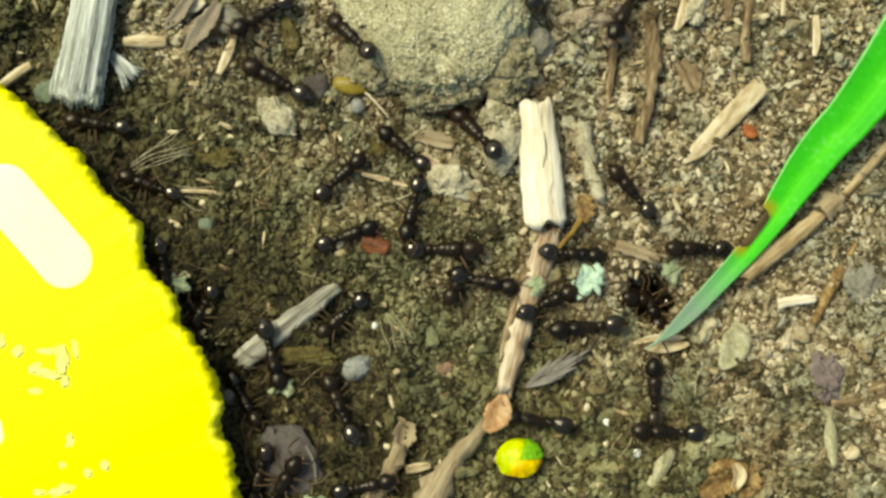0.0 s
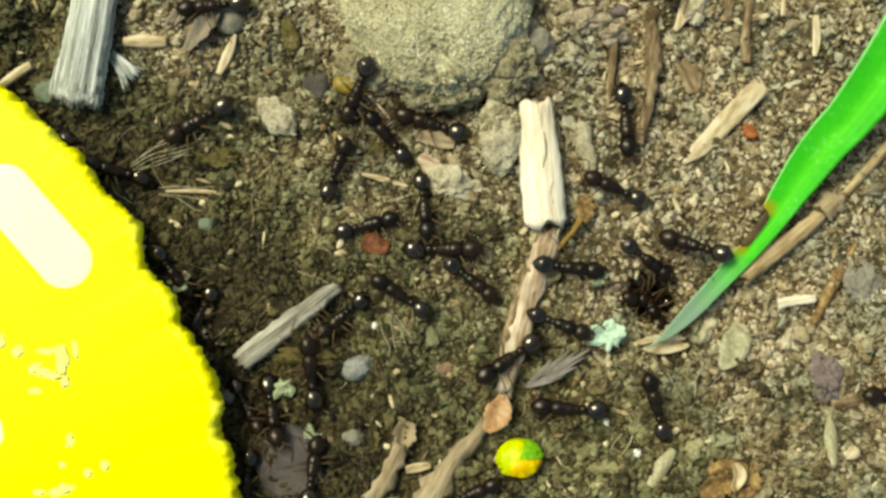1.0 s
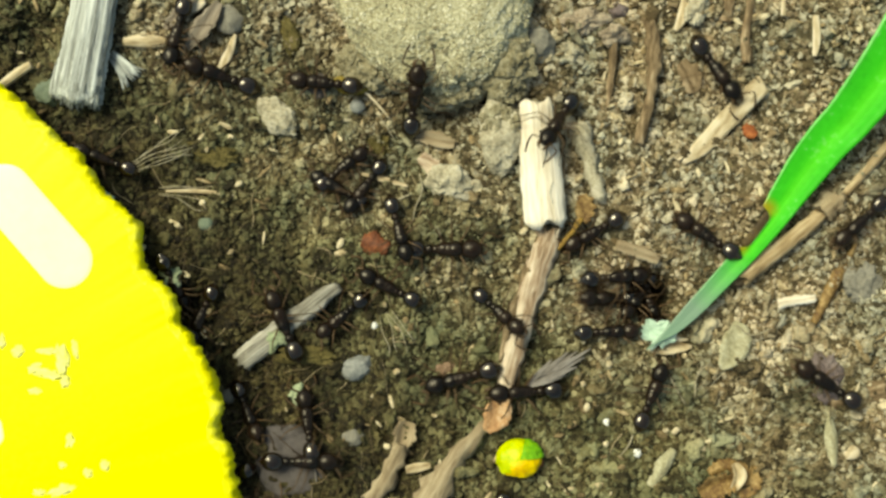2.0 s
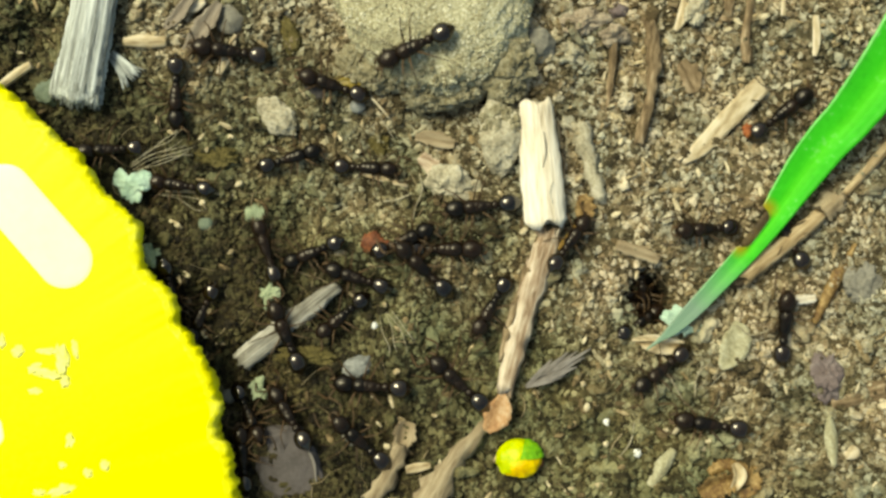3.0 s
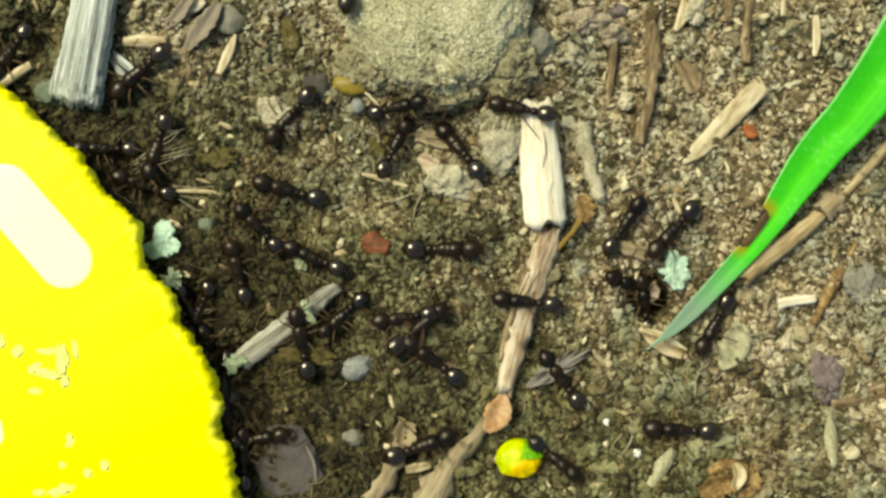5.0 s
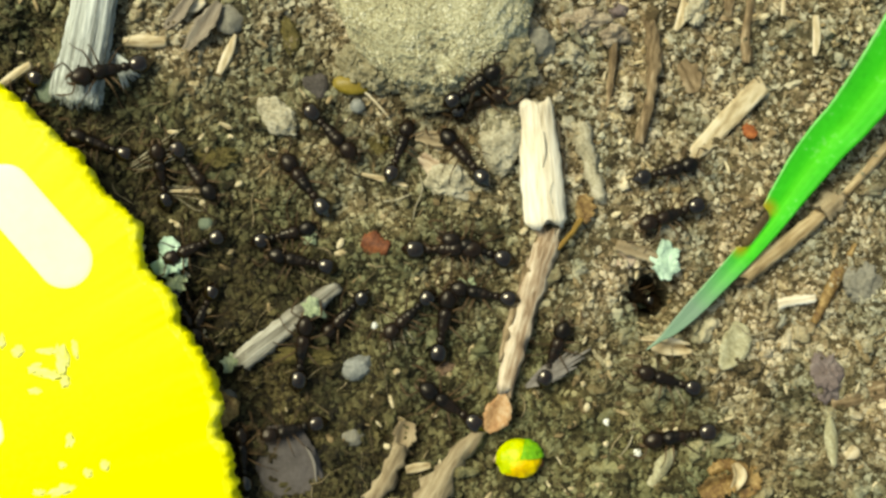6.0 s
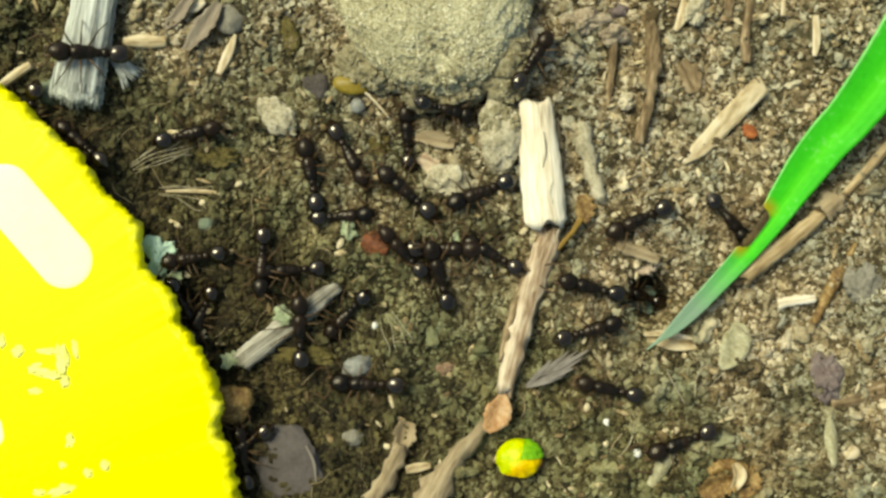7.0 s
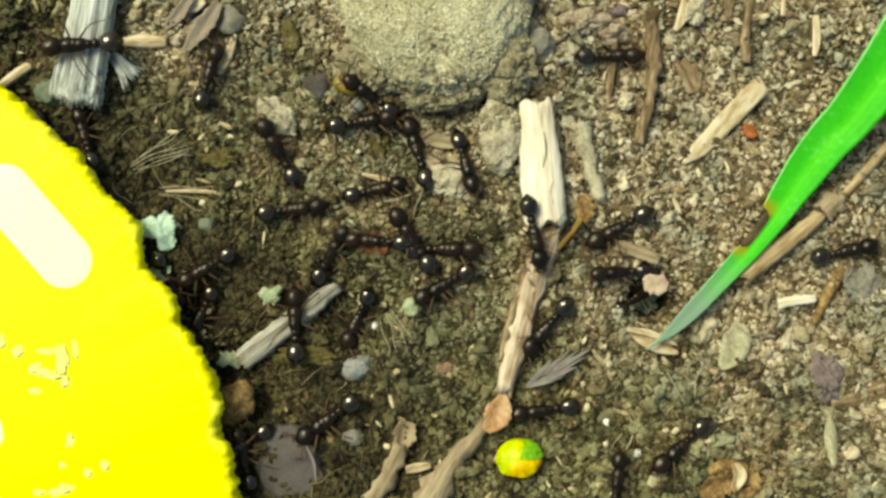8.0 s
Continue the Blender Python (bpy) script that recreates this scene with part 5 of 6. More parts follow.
def crumb(k):
    """A mint-coloured scrap of lichen, lobed and crumpled."""
    bm = lump(0.62, 0.50, 0.13, seed=40 + k * 3, rough=0.18, detail=5)
    for v in bm.verts:
        w = math.atan2(v.co.y, v.co.x)
        c, n = math.cos(w), math.sin(w)
        lobe = 1 + 0.7 * noise.noise((c * 1.5, n * 1.5, k * 2.7 + 0.4)) + 0.28 * noise.noise((c * 3.4, n * 3.4, k * 1.3 + 0.2)) + 0.08 * noise.noise((c * 8, n * 8, k + 0.5))
        v.co.x, v.co.y = v.co.x * lobe, v.co.y * lobe
        v.co.z += 0.22 * noise.noise((v.co.x * 1.8, v.co.y * 1.8, k)) + 0.06 * noise.noise((v.co.x * 7, v.co.y * 7, k))
    ob = part("lichen_scrap", bm, LICHEN_DIM if k in DULL else LICHEN)
    label = "crumpled yellowish green scrap of lichen" if k in DULL else "pale mint green scrap of lichen dragged by ants"
    return thing(ob, label, "lichen", "scraps of lichen hauled by ants")


def rim(x, y):
    """Height of the ground just round a spot, so that a scrap spans a hollow."""
    return sum(ground_z(x + 1.9 * math.cos(w), y + 1.9 * math.sin(w)) for w in range(6)) / 6


def haul(k, size, rows):
    """A scrap dragged along (seconds, x, y, heading)."""
    ob = crumb(k)
    walk(ob, [(t, mmpose(x, y, (height(x, y) if k in DULL or t > 6.9 else max(height(x, y), rim(x, y))) + 0.45, 8 * math.sin(t), 6 * math.cos(t * 1.3), a)) for t, x, y, a in rows])
    ob.scale = (size, size, size)


def slip(name, mat, size, rows, label, category):
    """A small thing pushed about on the ground: (seconds, x, y, heading)."""
    ob = part(name, lump(size, size * 0.85, size * 0.6, seed=71, rough=0.22, detail=4, grit=0.02), mat)
    walk(ob, [(t, mmpose(x, y, ground_z(x, y) + size * 0.75, 0, 0, a)) for t, x, y, a in rows])
    thing(ob, label, category)


def split_husk(rows):
    """A boat-shaped husk and its curled half, nudged about by the ants: (seconds, x, y, heading)."""
    ob = empty("seed_husk", 0, 0, 0)
    part("shell", ribbon([(-1.5, 0, 0, 0.10), (-0.4, -0.08, 0.05, 0.40), (0.6, -0.05, 0.05, 0.36), (1.5, 0.04, 0.1, 0.08)], thick=0.15, fold=0.5, jag=0.05, seed=6), STRAW, ob)
    part("curled_half", ribbon([(-1.5, -0.05, 0.2, 0.08), (-0.4, 0.30, 0.25, 0.18), (1.25, 0.40, 0.2, 0.06)], thick=0.10, fold=0.5, seed=7), STRAW, ob, "thin curled pale half")
    thing(ob, "boat-shaped pale seed husk under a grass tip", "husk")
    walk(ob, [(t, mmpose(x, y, ground_z(x, y) + 0.34, 0, 0, a)) for t, x, y, a in rows])


def flake(rows):
    """A pinkish tan flake carried out of the nest mouth: (seconds, x, y, lift, heading)."""
    ob = part("tan_flake", ribbon([(-0.62, 0, 0, 0.34), (-0.2, 0.05, 0.04, 0.55), (0.3, 0, 0.02, 0.5), (0.66, -0.1, 0, 0.24)], thick=0.10, fold=0.15, steps=14, jag=0.22, seed=81), TAN_FLAKE)
    walk(ob, [(t, mmpose(x, y, rim(x, y) + lift, 0, 0, a)) for t, x, y, lift, a in rows])
    thing(ob, "pinkish tan flake of dry skin dragged by ants", "flake")


def motions():
    crawl(0.98, [(0.00, -7.37, 8.17, 152), (0.50, -8.94, 8.08, 191), (1.00, -11.46, 7.52, 210), (1.50, -10.63, 7.87, 155), (1.88, -10.40, 8.47, 159), (2.25, -10.17, 9.06, 164), (2.62, -9.94, 9.65, 168), (3.00, -9.71, 10.24, 173), (3.50, -12.02, 11.22, 158), (4.00, -12.52, 11.40, 183), (4.50, -13.91, 10.63, 235), (4.88, -14.42, 10.38, 224), (5.25, -14.94, 10.14, 213), (5.62, -15.45, 9.90, 203), (6.00, -15.82, 9.65, 198), (6.50, -16.60, 9.50, 158), (7.00, -16.70, 10.10, 181), (7.50, -16.84, 9.75, 168), (8.00, -17.00, 10.60, 185)])
    crawl(0.92, [(0.00, -3.52, 9.80, 135), (0.50, -3.67, 9.71, 181), (1.00, -3.82, 9.80, 246), (1.50, -4.94, 9.27, 201), (3.00, -4.41, 8.17, 162), (3.50, -5.15, 8.02, 186), (4.00, -6.04, 8.56, 161), (4.50, -7.16, 8.64, 191), (5.25, -7.09, 7.98, 252), (6.00, -7.02, 7.31, 314), (6.50, -5.74, 6.10, 302), (7.00, -5.71, 6.28, 300), (7.50, -5.83, 6.45, 355), (8.00, -5.74, 6.54, 369)])
    crawl(0.86, [(0.00, -16.76, 6.39, 172), (0.50, -18.32, 5.71, 182), (1.00, -19.66, 5.71, 185), (1.50, -20.69, 5.51, 185), (1.80, -21.83, 6.56, 260), (2.10, -21.08, 5.11, 335), (2.40, -18.02, 4.12, 350), (2.70, -15.61, 3.68, 350), (2.85, -14.02, 3.41, 261), (3.00, -12.43, 3.14, 171), (3.50, -13.20, 3.23, 172), (4.00, -15.10, 3.32, 174), (4.50, -14.65, 2.99, 183), (5.25, -14.67, 2.77, 140), (6.00, -14.68, 2.55, 96), (6.50, -14.71, 4.47, 75), (7.00, -14.77, 5.65, 15), (7.50, -13.29, 6.19, 37), (8.00, -12.70, 7.73, 74)])
    crawl(0.84, [(0.00, -14.27, 2.93, 160), (0.50, -14.83, 3.67, 168), (1.00, -16.02, 3.79, 164), (1.50, -16.70, 3.67, 149), (3.00, -16.10, 5.30, 185), (3.50, -16.10, 5.30, 185), (4.00, -16.10, 5.36, 182), (4.50, -16.25, 5.30, 185), (6.00, -16.70, 5.00, 160), (6.50, -17.14, 4.77, 156), (7.00, -17.88, 4.62, 139), (7.50, -18.32, 4.47, 107), (8.00, -18.32, 4.47, 107)])
    crawl(0.84, [(0.00, -14.83, 0.33, -83), (0.50, -14.98, 0.33, -60), (1.00, -15.01, 0.03, -58), (1.50, -14.86, -0.24, -63), (3.00, -14.62, -0.65, -80), (3.50, -14.59, -0.92, -72), (4.00, -14.77, -0.65, -75), (4.50, -13.88, -1.81, -59), (6.00, -14.33, -2.34, -60), (6.50, -14.33, -2.34, -60), (7.00, -14.33, -1.75, -63), (7.50, -14.77, -0.56, -66), (8.00, -14.95, -0.27, -69)])
    crawl(0.84, [(0.00, -6.48, 2.90, 42), (0.50, -6.25, 2.84, 65), (1.00, -6.13, 2.99, 69), (1.50, -6.42, 3.08, 58), (3.00, -5.45, 4.41, -4), (3.50, -4.80, 4.77, -16), (4.00, -3.52, 4.41, 23), (4.50, -3.43, 4.41, 51), (6.00, -2.78, 3.88, 71), (6.50, -2.34, 4.41, 77), (7.00, -1.84, 4.62, 93), (7.50, -2.49, 6.99, 148), (8.00, -2.78, 7.37, 146)])
    crawl(0.84, [(0.00, -1.01, 4.47, 140), (0.50, -2.19, 5.30, 132), (1.00, -2.13, 5.00, 130), (1.50, -1.21, 4.83, 197), (1.80, -2.56, 4.83, 225), (2.10, -3.62, 4.00, 236), (2.40, -4.39, 2.83, 237), (2.70, -5.00, 1.60, 227), (3.00, -5.57, 0.36, 202), (3.50, -5.74, 0.03, 196), (4.00, -6.07, -0.41, 187), (4.50, -8.41, 0.03, 192), (5.00, -8.85, 0.16, 133), (5.50, -9.30, 0.29, 74), (6.00, -9.74, 0.41, 15), (6.50, -7.96, 0.47, 15), (7.00, -6.63, 1.66, 4), (7.50, -5.15, 2.31, 12), (8.00, -4.86, 2.84, 13)])
    crawl(0.86, [(0.00, -1.30, 3.43, -103), (0.50, -1.24, 3.73, -96), (1.00, -1.15, 3.58, -83), (1.50, -1.30, 2.25, -128), (1.80, -2.34, 2.46, -88), (2.10, -2.78, 2.21, -70), (2.40, -3.05, 1.88, -55), (2.70, -3.38, 1.32, -31), (3.00, -3.37, -0.12, 24), (3.50, -0.41, 1.87, -18), (4.00, 3.14, 0.41, -34), (4.50, 6.99, 0.12, 11), (4.80, 8.20, -0.22, 46), (5.10, 9.10, 0.42, 59), (5.40, 9.68, 1.41, 59), (5.70, 10.04, 2.49, 47), (6.00, 10.36, 3.73, 15), (6.50, 11.13, 3.94, -14), (7.00, 14.15, 2.69, -46), (7.30, 15.40, 1.42, -45), (7.50, 16.61, 0.47, -25), (7.70, 18.50, -0.60, 8), (8.00, 19.72, -0.41, 12)], under=6.0)
    crawl(0.84, [(0.00, -6.31, 0.27, 19), (0.50, -5.18, 0.77, 17), (1.00, -5.27, 0.95, 14), (1.50, -5.57, 0.80, 64), (1.80, -4.01, 1.77, 136), (2.10, -4.72, 2.76, 152), (2.40, -5.85, 3.39, 154), (2.70, -6.88, 3.54, 139), (2.85, -8.16, 3.97, 78), (3.00, -9.44, 4.41, 17), (3.50, -8.41, 5.65, 14), (4.00, -5.74, 6.01, 30), (4.50, -5.36, 6.31, 25), (4.80, -4.39, 6.96, 14), (5.10, -3.20, 7.31, 10), (5.40, -1.95, 7.50, 11), (5.70, -0.72, 7.62, 18), (6.00, 0.47, 7.73, 33), (6.50, 0.03, 8.02, 26), (7.00, -1.30, 7.70, -13), (7.50, 0.36, 6.54, -61), (8.00, 0.83, 5.77, -74)])
    crawl(0.99, [(0.00, 2.96, 4.77, 132), (0.50, 2.07, 5.71, 151), (1.00, 0.92, 6.16, 162), (1.50, 0.36, 6.96, 179), (1.80, -1.11, 5.88, 104), (2.10, -1.71, 6.77, 79), (2.40, -1.50, 7.84, 77), (2.70, -0.96, 8.61, 93), (2.85, -0.43, 9.80, 149), (3.00, 0.09, 10.98, 205), (3.50, -1.69, 10.18, 214), (4.00, -1.63, 9.50, 241), (4.25, -2.00, 9.84, 201), (4.50, -2.37, 10.18, 161), (4.68, -4.10, 10.05, 109), (4.87, -4.83, 11.37, 85), (5.05, -4.74, 13.11, 78), (5.24, -4.33, 14.84, 79), (5.42, -3.83, 16.31, 90), (8.00, -3.83, 16.31, 90)])
    crawl(0.85, [(0.00, 1.54, -0.09, -115), (0.50, 0.33, -0.41, -70), (1.00, 0.36, -0.74, -38), (1.50, 1.66, -2.46, -12), (2.25, 2.44, -2.15, -66), (3.00, 3.23, -1.84, -120), (3.50, 1.92, -3.52, -167), (4.00, -0.30, -3.73, -183), (4.50, -0.71, -3.70, -184), (6.00, -0.80, -2.55, -137), (6.50, -0.41, -1.66, -178), (7.00, -1.15, -1.15, -227), (7.50, -1.30, 0.47, -196), (8.00, -2.04, 0.33, -184)])
    crawl(0.88, [(0.00, 6.39, -9.30, 171), (0.50, 1.36, -6.04, 130), (1.00, -1.07, -3.23, 146), (1.50, -1.30, -2.84, 152), (3.00, -3.14, -1.98, 162), (3.50, -4.41, -1.42, 173), (4.00, -4.94, -1.27, 161), (4.50, -5.15, -1.10, 152), (6.00, -6.13, -0.92, 168), (6.50, -6.13, -0.92, 168), (7.00, -6.63, -1.01, 184), (7.50, -6.78, -1.15, 176), (7.75, -6.71, -1.30, 118), (8.00, -6.63, -1.45, 59)])
    crawl(0.85, [(0.00, 4.17, -3.37, 24), (0.50, 4.32, -3.08, -5), (1.00, 4.83, -3.43, -21), (1.50, 6.34, -4.17, -6), (1.80, 6.87, -4.33, -1), (2.10, 7.46, -4.44, 3), (2.40, 8.07, -4.53, 9), (2.70, 8.69, -4.60, 17), (3.00, 9.30, -4.68, 28), (3.50, 9.53, -4.62, 29), (4.00, 10.83, -4.41, 67), (4.50, 10.98, -4.68, 78), (5.25, 11.35, -3.88, 119), (6.00, 11.72, -3.08, 159), (6.50, 11.72, -3.08, 159), (7.00, 12.02, -2.93, 162), (7.50, 12.70, -1.75, 173), (8.00, 10.69, -1.15, 184)])
    crawl(0.98, [(0.00, 9.06, -3.97, -175), (0.50, 6.69, -3.46, -154), (1.00, 4.71, -4.91, -146), (1.50, 4.47, -4.94, -146), (1.80, 3.43, -5.84, -158), (2.10, 2.10, -6.50, -166), (2.40, 0.64, -6.95, -172), (2.70, -0.82, -7.23, -178), (3.00, -2.19, -7.37, -184), (3.50, -1.21, -8.11, -207), (4.00, 0.12, -7.90, -156), (4.50, -1.24, -9.03, -111), (4.80, -2.86, -9.72, -36), (5.10, -2.19, -11.13, 35), (5.40, -1.21, -10.63, 44), (5.70, -0.23, -10.20, 63), (5.85, 0.75, -9.70, 104), (6.00, 1.72, -9.21, 145), (6.50, -0.44, -7.67, 147), (7.00, -2.37, -7.19, 178), (7.50, -3.94, -7.67, 192), (8.00, -4.80, -8.08, 216)])
    crawl(0.93, [(0.00, 0.71, -1.36, -13), (0.50, 3.43, -1.30, 2), (1.00, 5.06, -0.77, -7), (1.50, 6.48, -1.15, -13), (1.80, 7.05, -1.60, 2), (2.10, 7.77, -1.61, 5), (2.40, 8.46, -1.42, -2), (2.70, 9.17, -0.91, -25), (3.00, 10.51, -0.41, -77), (3.50, 12.46, 0.47, -126), (4.00, 12.76, -0.71, -151), (4.50, 11.28, -2.04, -195), (6.00, 11.66, -2.93, -201), (6.50, 11.13, -2.40, -178), (7.00, 9.21, -2.37, -194), (7.50, 8.32, -2.19, -166), (8.00, 6.48, -2.93, -130)])
    crawl(0.88, [(0.00, 5.27, -0.12, -5), (0.50, 7.13, 0.27, -23), (1.00, 9.56, 0.33, -35), (1.50, 11.37, -0.77, -96), (1.88, 11.44, -1.35, -123), (2.25, 11.52, -1.92, -149), (2.62, 11.59, -2.50, -175), (3.00, 11.66, -3.08, -202), (3.50, 11.43, -2.93, -188), (4.00, 8.97, -2.52, -177), (4.50, 6.84, -2.49, -171), (4.80, 6.24, -2.81, -181), (5.10, 5.56, -2.93, -188), (5.40, 4.86, -2.90, -191), (5.70, 4.19, -2.80, -192), (6.00, 3.58, -2.63, -191), (6.50, 3.97, -2.78, -218), (7.00, 3.91, -1.01, -209), (7.50, 2.84, -0.62, -189), (8.00, 1.30, -1.15, -150)])
    crawl(0.93, [(0.00, 14.92, 0.00, 179), (0.50, 14.68, -0.21, 157), (1.00, 14.74, -0.33, 162), (1.50, 15.13, -0.65, 141), (3.00, 15.33, 1.15, 184), (3.50, 14.06, 1.89, 222), (4.00, 13.17, 2.46, 253), (4.50, 12.82, 2.10, 246), (6.00, 13.44, 2.31, 200), (6.50, 12.61, 2.43, 212), (7.00, 11.69, 2.19, 205), (7.50, 11.25, 2.01, 201), (8.00, 10.63, 1.87, 209)], over=True)
    crawl(0.86, [(0.00, 10.83, 1.95, 130), (0.50, 10.69, 2.07, 124), (1.00, 10.30, 2.63, 156), (1.50, 10.15, 1.95, 204), (1.80, 9.61, 1.82, 209), (2.10, 8.99, 1.47, 210), (2.40, 8.45, 1.10, 207), (2.70, 8.23, 0.43, 187), (2.85, 7.02, -0.21, 121), (3.00, 5.80, -0.86, 54), (3.50, 6.75, 1.15, 122), (4.00, 5.95, 3.82, 101), (4.50, 5.36, 5.21, 105), (4.80, 5.91, 6.47, 156), (5.10, 5.16, 7.04, 168), (5.40, 4.28, 7.28, 171), (5.70, 3.62, 7.11, 160), (5.85, 2.19, 7.20, 89), (6.00, 0.77, 7.28, 18), (6.50, 2.84, 8.02, 49), (7.00, 3.88, 8.56, 58), (7.50, 4.62, 9.95, 25), (8.00, 7.43, 10.21, 1)])
    crawl(0.93, [(0.00, 10.24, 13.80, -117), (0.50, 8.67, 10.89, -91), (1.00, 9.50, 8.17, -86), (1.25, 9.50, 8.32, -128), (1.50, 9.50, 8.47, -170), (1.80, 7.75, 8.50, -135), (2.10, 6.37, 7.27, -123), (2.40, 5.32, 5.60, -124), (2.70, 4.48, 3.96, -137), (3.00, 3.52, 2.40, -174), (3.50, 3.26, 2.84, -194), (4.00, 2.55, 3.49, -221), (4.50, 1.95, 4.00, -230), (6.00, 2.16, 3.58, -231), (6.50, 3.23, 3.52, -172), (7.00, 3.37, 3.55, -158), (7.50, 3.94, 2.99, -127), (8.00, 4.41, 2.34, -78)])
    crawl(0.97, [(0.00, 13.38, -9.71, 177), (0.50, 10.54, -9.59, 156), (1.00, 8.26, -8.50, 177), (1.50, 7.64, -8.20, 161), (1.80, 6.70, -7.59, 178), (2.10, 5.54, -7.49, 183), (2.40, 4.36, -7.63, 180), (2.70, 3.23, -7.89, 167), (3.00, 2.01, -8.14, 138), (3.50, 1.95, -8.02, 145), (4.00, 0.47, -7.67, 148), (4.50, 0.92, -7.28, 164), (5.25, 0.33, -6.44, 122), (6.00, -0.27, -5.60, 80), (6.50, 0.24, -4.41, 91), (7.00, 0.24, -2.81, 107), (7.50, -0.27, -1.39, 115), (8.00, -0.71, -0.86, 123)])
    crawl(0.90, [(0.00, 11.19, -9.09, 91), (0.50, 11.43, -9.00, 97), (1.00, 11.66, -9.68, 106), (1.50, 11.87, -9.83, 127), (1.80, 10.60, -9.66, 79), (2.10, 10.50, -8.94, 67), (2.40, 10.72, -8.31, 64), (2.70, 11.19, -8.01, 76), (2.85, 11.94, -6.80, 146), (3.00, 12.70, -5.60, 216), (3.50, 10.69, -6.84, 197), (4.00, 8.97, -7.31, 168), (4.50, 8.32, -7.37, 174), (4.80, 7.63, -8.02, 141), (5.10, 6.97, -8.01, 122), (5.40, 6.43, -7.72, 109), (5.70, 5.95, -7.33, 94), (6.00, 5.36, -6.84, 70), (6.50, 5.95, -4.86, 21), (7.00, 6.22, -4.71, 16), (7.50, 7.76, -4.62, 39), (8.00, 9.12, -3.46, 31)])
    crawl(0.84, [(0.00, -5.45, -12.76, 13), (0.50, -3.08, -11.90, -27), (1.00, 0.18, -13.44, 22), (1.50, 0.83, -12.05, -22), (1.80, 2.34, -12.32, -53), (2.10, 3.51, -13.75, -61), (2.40, 4.39, -15.29, -63), (2.70, 4.71, -16.41, -53), (2.85, 5.33, -17.66, 22), (3.00, 5.95, -18.92, 97), (3.50, 5.65, -16.70, 95), (4.00, 5.27, -14.62, 96), (4.50, 4.77, -11.96, 96), (4.80, 3.70, -10.83, 21), (5.10, 5.59, -10.65, -49), (5.40, 7.37, -12.76, -49), (5.70, 8.67, -14.54, -37), (5.85, 9.60, -15.69, 27), (6.00, 10.54, -16.84, 90), (6.50, 10.54, -16.84, 90), (7.00, 10.09, -16.84, 86), (7.50, 9.21, -16.10, 90), (8.00, 8.91, -13.74, 82)])
    crawl(0.84, [(0.00, -11.31, -6.96, -57), (0.50, -11.25, -7.22, -57), (1.00, -11.13, -7.37, -57), (1.50, -10.98, -7.43, -63), (3.00, -10.92, -7.67, -61), (3.50, -10.92, -7.67, -61), (4.00, -10.92, -7.73, -52), (4.50, -10.48, -8.26, -82), (4.80, -11.48, -9.80, -7), (5.10, -10.82, -10.23, 11), (5.40, -10.08, -10.21, 17), (5.70, -9.53, -10.22, 25), (5.85, -8.10, -9.71, 109), (6.00, -6.66, -9.21, 193), (6.50, -9.06, -9.65, 208), (7.00, -9.38, -9.62, 213), (7.50, -9.41, -9.62, 214), (8.00, -9.44, -9.65, 213)])
    crawl(0.96, [(0.00, -9.38, -4.03, -77), (0.50, -9.35, -6.57, -85), (1.00, -9.35, -7.22, -77), (1.50, -8.76, -8.88, -94), (1.80, -9.80, -10.48, -20), (2.10, -8.58, -11.17, -0), (2.40, -7.06, -11.32, 11), (2.70, -5.74, -11.50, 33), (2.85, -4.48, -11.35, 85), (3.00, -3.23, -11.19, 137), (3.50, -4.26, -9.74, 135), (4.00, -4.41, -9.15, 109), (4.50, -4.86, -8.14, 59), (4.80, -3.84, -6.34, 42), (5.10, -1.89, -4.64, 38), (5.40, 0.07, -3.16, 43), (5.70, 1.73, -2.27, 70), (5.85, 2.48, -1.38, 115), (6.00, 3.23, -0.50, 161), (6.50, 0.09, 0.98, 161), (7.00, -0.71, 1.95, 139), (7.50, -0.74, 2.66, 106), (8.00, -0.86, 3.58, 107)])
    crawl(0.92, [(0.00, -9.30, -13.74, 58), (0.50, -8.26, -13.74, 58), (1.00, -7.08, -13.29, 82), (1.50, -6.87, -11.81, 88), (3.00, -7.22, -10.21, 124), (3.50, -7.64, -9.74, 119), (4.00, -9.47, -7.19, 134), (4.50, -10.09, -6.34, 126), (4.76, -10.12, -4.79, 201), (5.02, -11.66, -6.37, 273), (5.28, -11.42, -10.11, 275), (5.54, -11.05, -13.84, 275), (5.80, -10.73, -16.40, 270), (8.00, -10.73, -16.40, 270)])
    crawl(0.96, [(0.00, -4.71, -9.89, 115), (0.50, -5.45, -8.91, 113), (1.00, -6.84, -8.02, 95), (1.50, -7.82, -5.24, 113), (3.00, -7.67, -6.04, 112), (3.50, -8.11, -5.15, 102), (4.00, -6.87, -6.04, 104), (4.50, -6.96, -6.19, 106), (6.00, -7.67, -6.99, 82), (6.50, -7.19, -7.08, 91), (7.00, -7.49, -5.89, 91), (7.50, -7.67, -5.15, 90), (8.00, -7.73, -5.60, 92)])
    crawl(0.84, [(0.00, -4.32, -2.69, -140), (0.50, -4.32, -2.69, -140), (1.00, -4.32, -2.69, -140), (1.50, -4.32, -2.69, -140), (3.00, -4.32, -2.69, -140), (3.50, -4.32, -2.69, -140), (4.00, -4.32, -2.69, -140), (4.50, -4.32, -2.69, -140), (6.00, -4.23, -2.52, -135), (6.50, -4.14, -2.49, -134), (7.00, -4.14, -2.49, -134), (7.50, -3.97, -2.43, -118), (8.00, -3.97, -2.43, -114)])
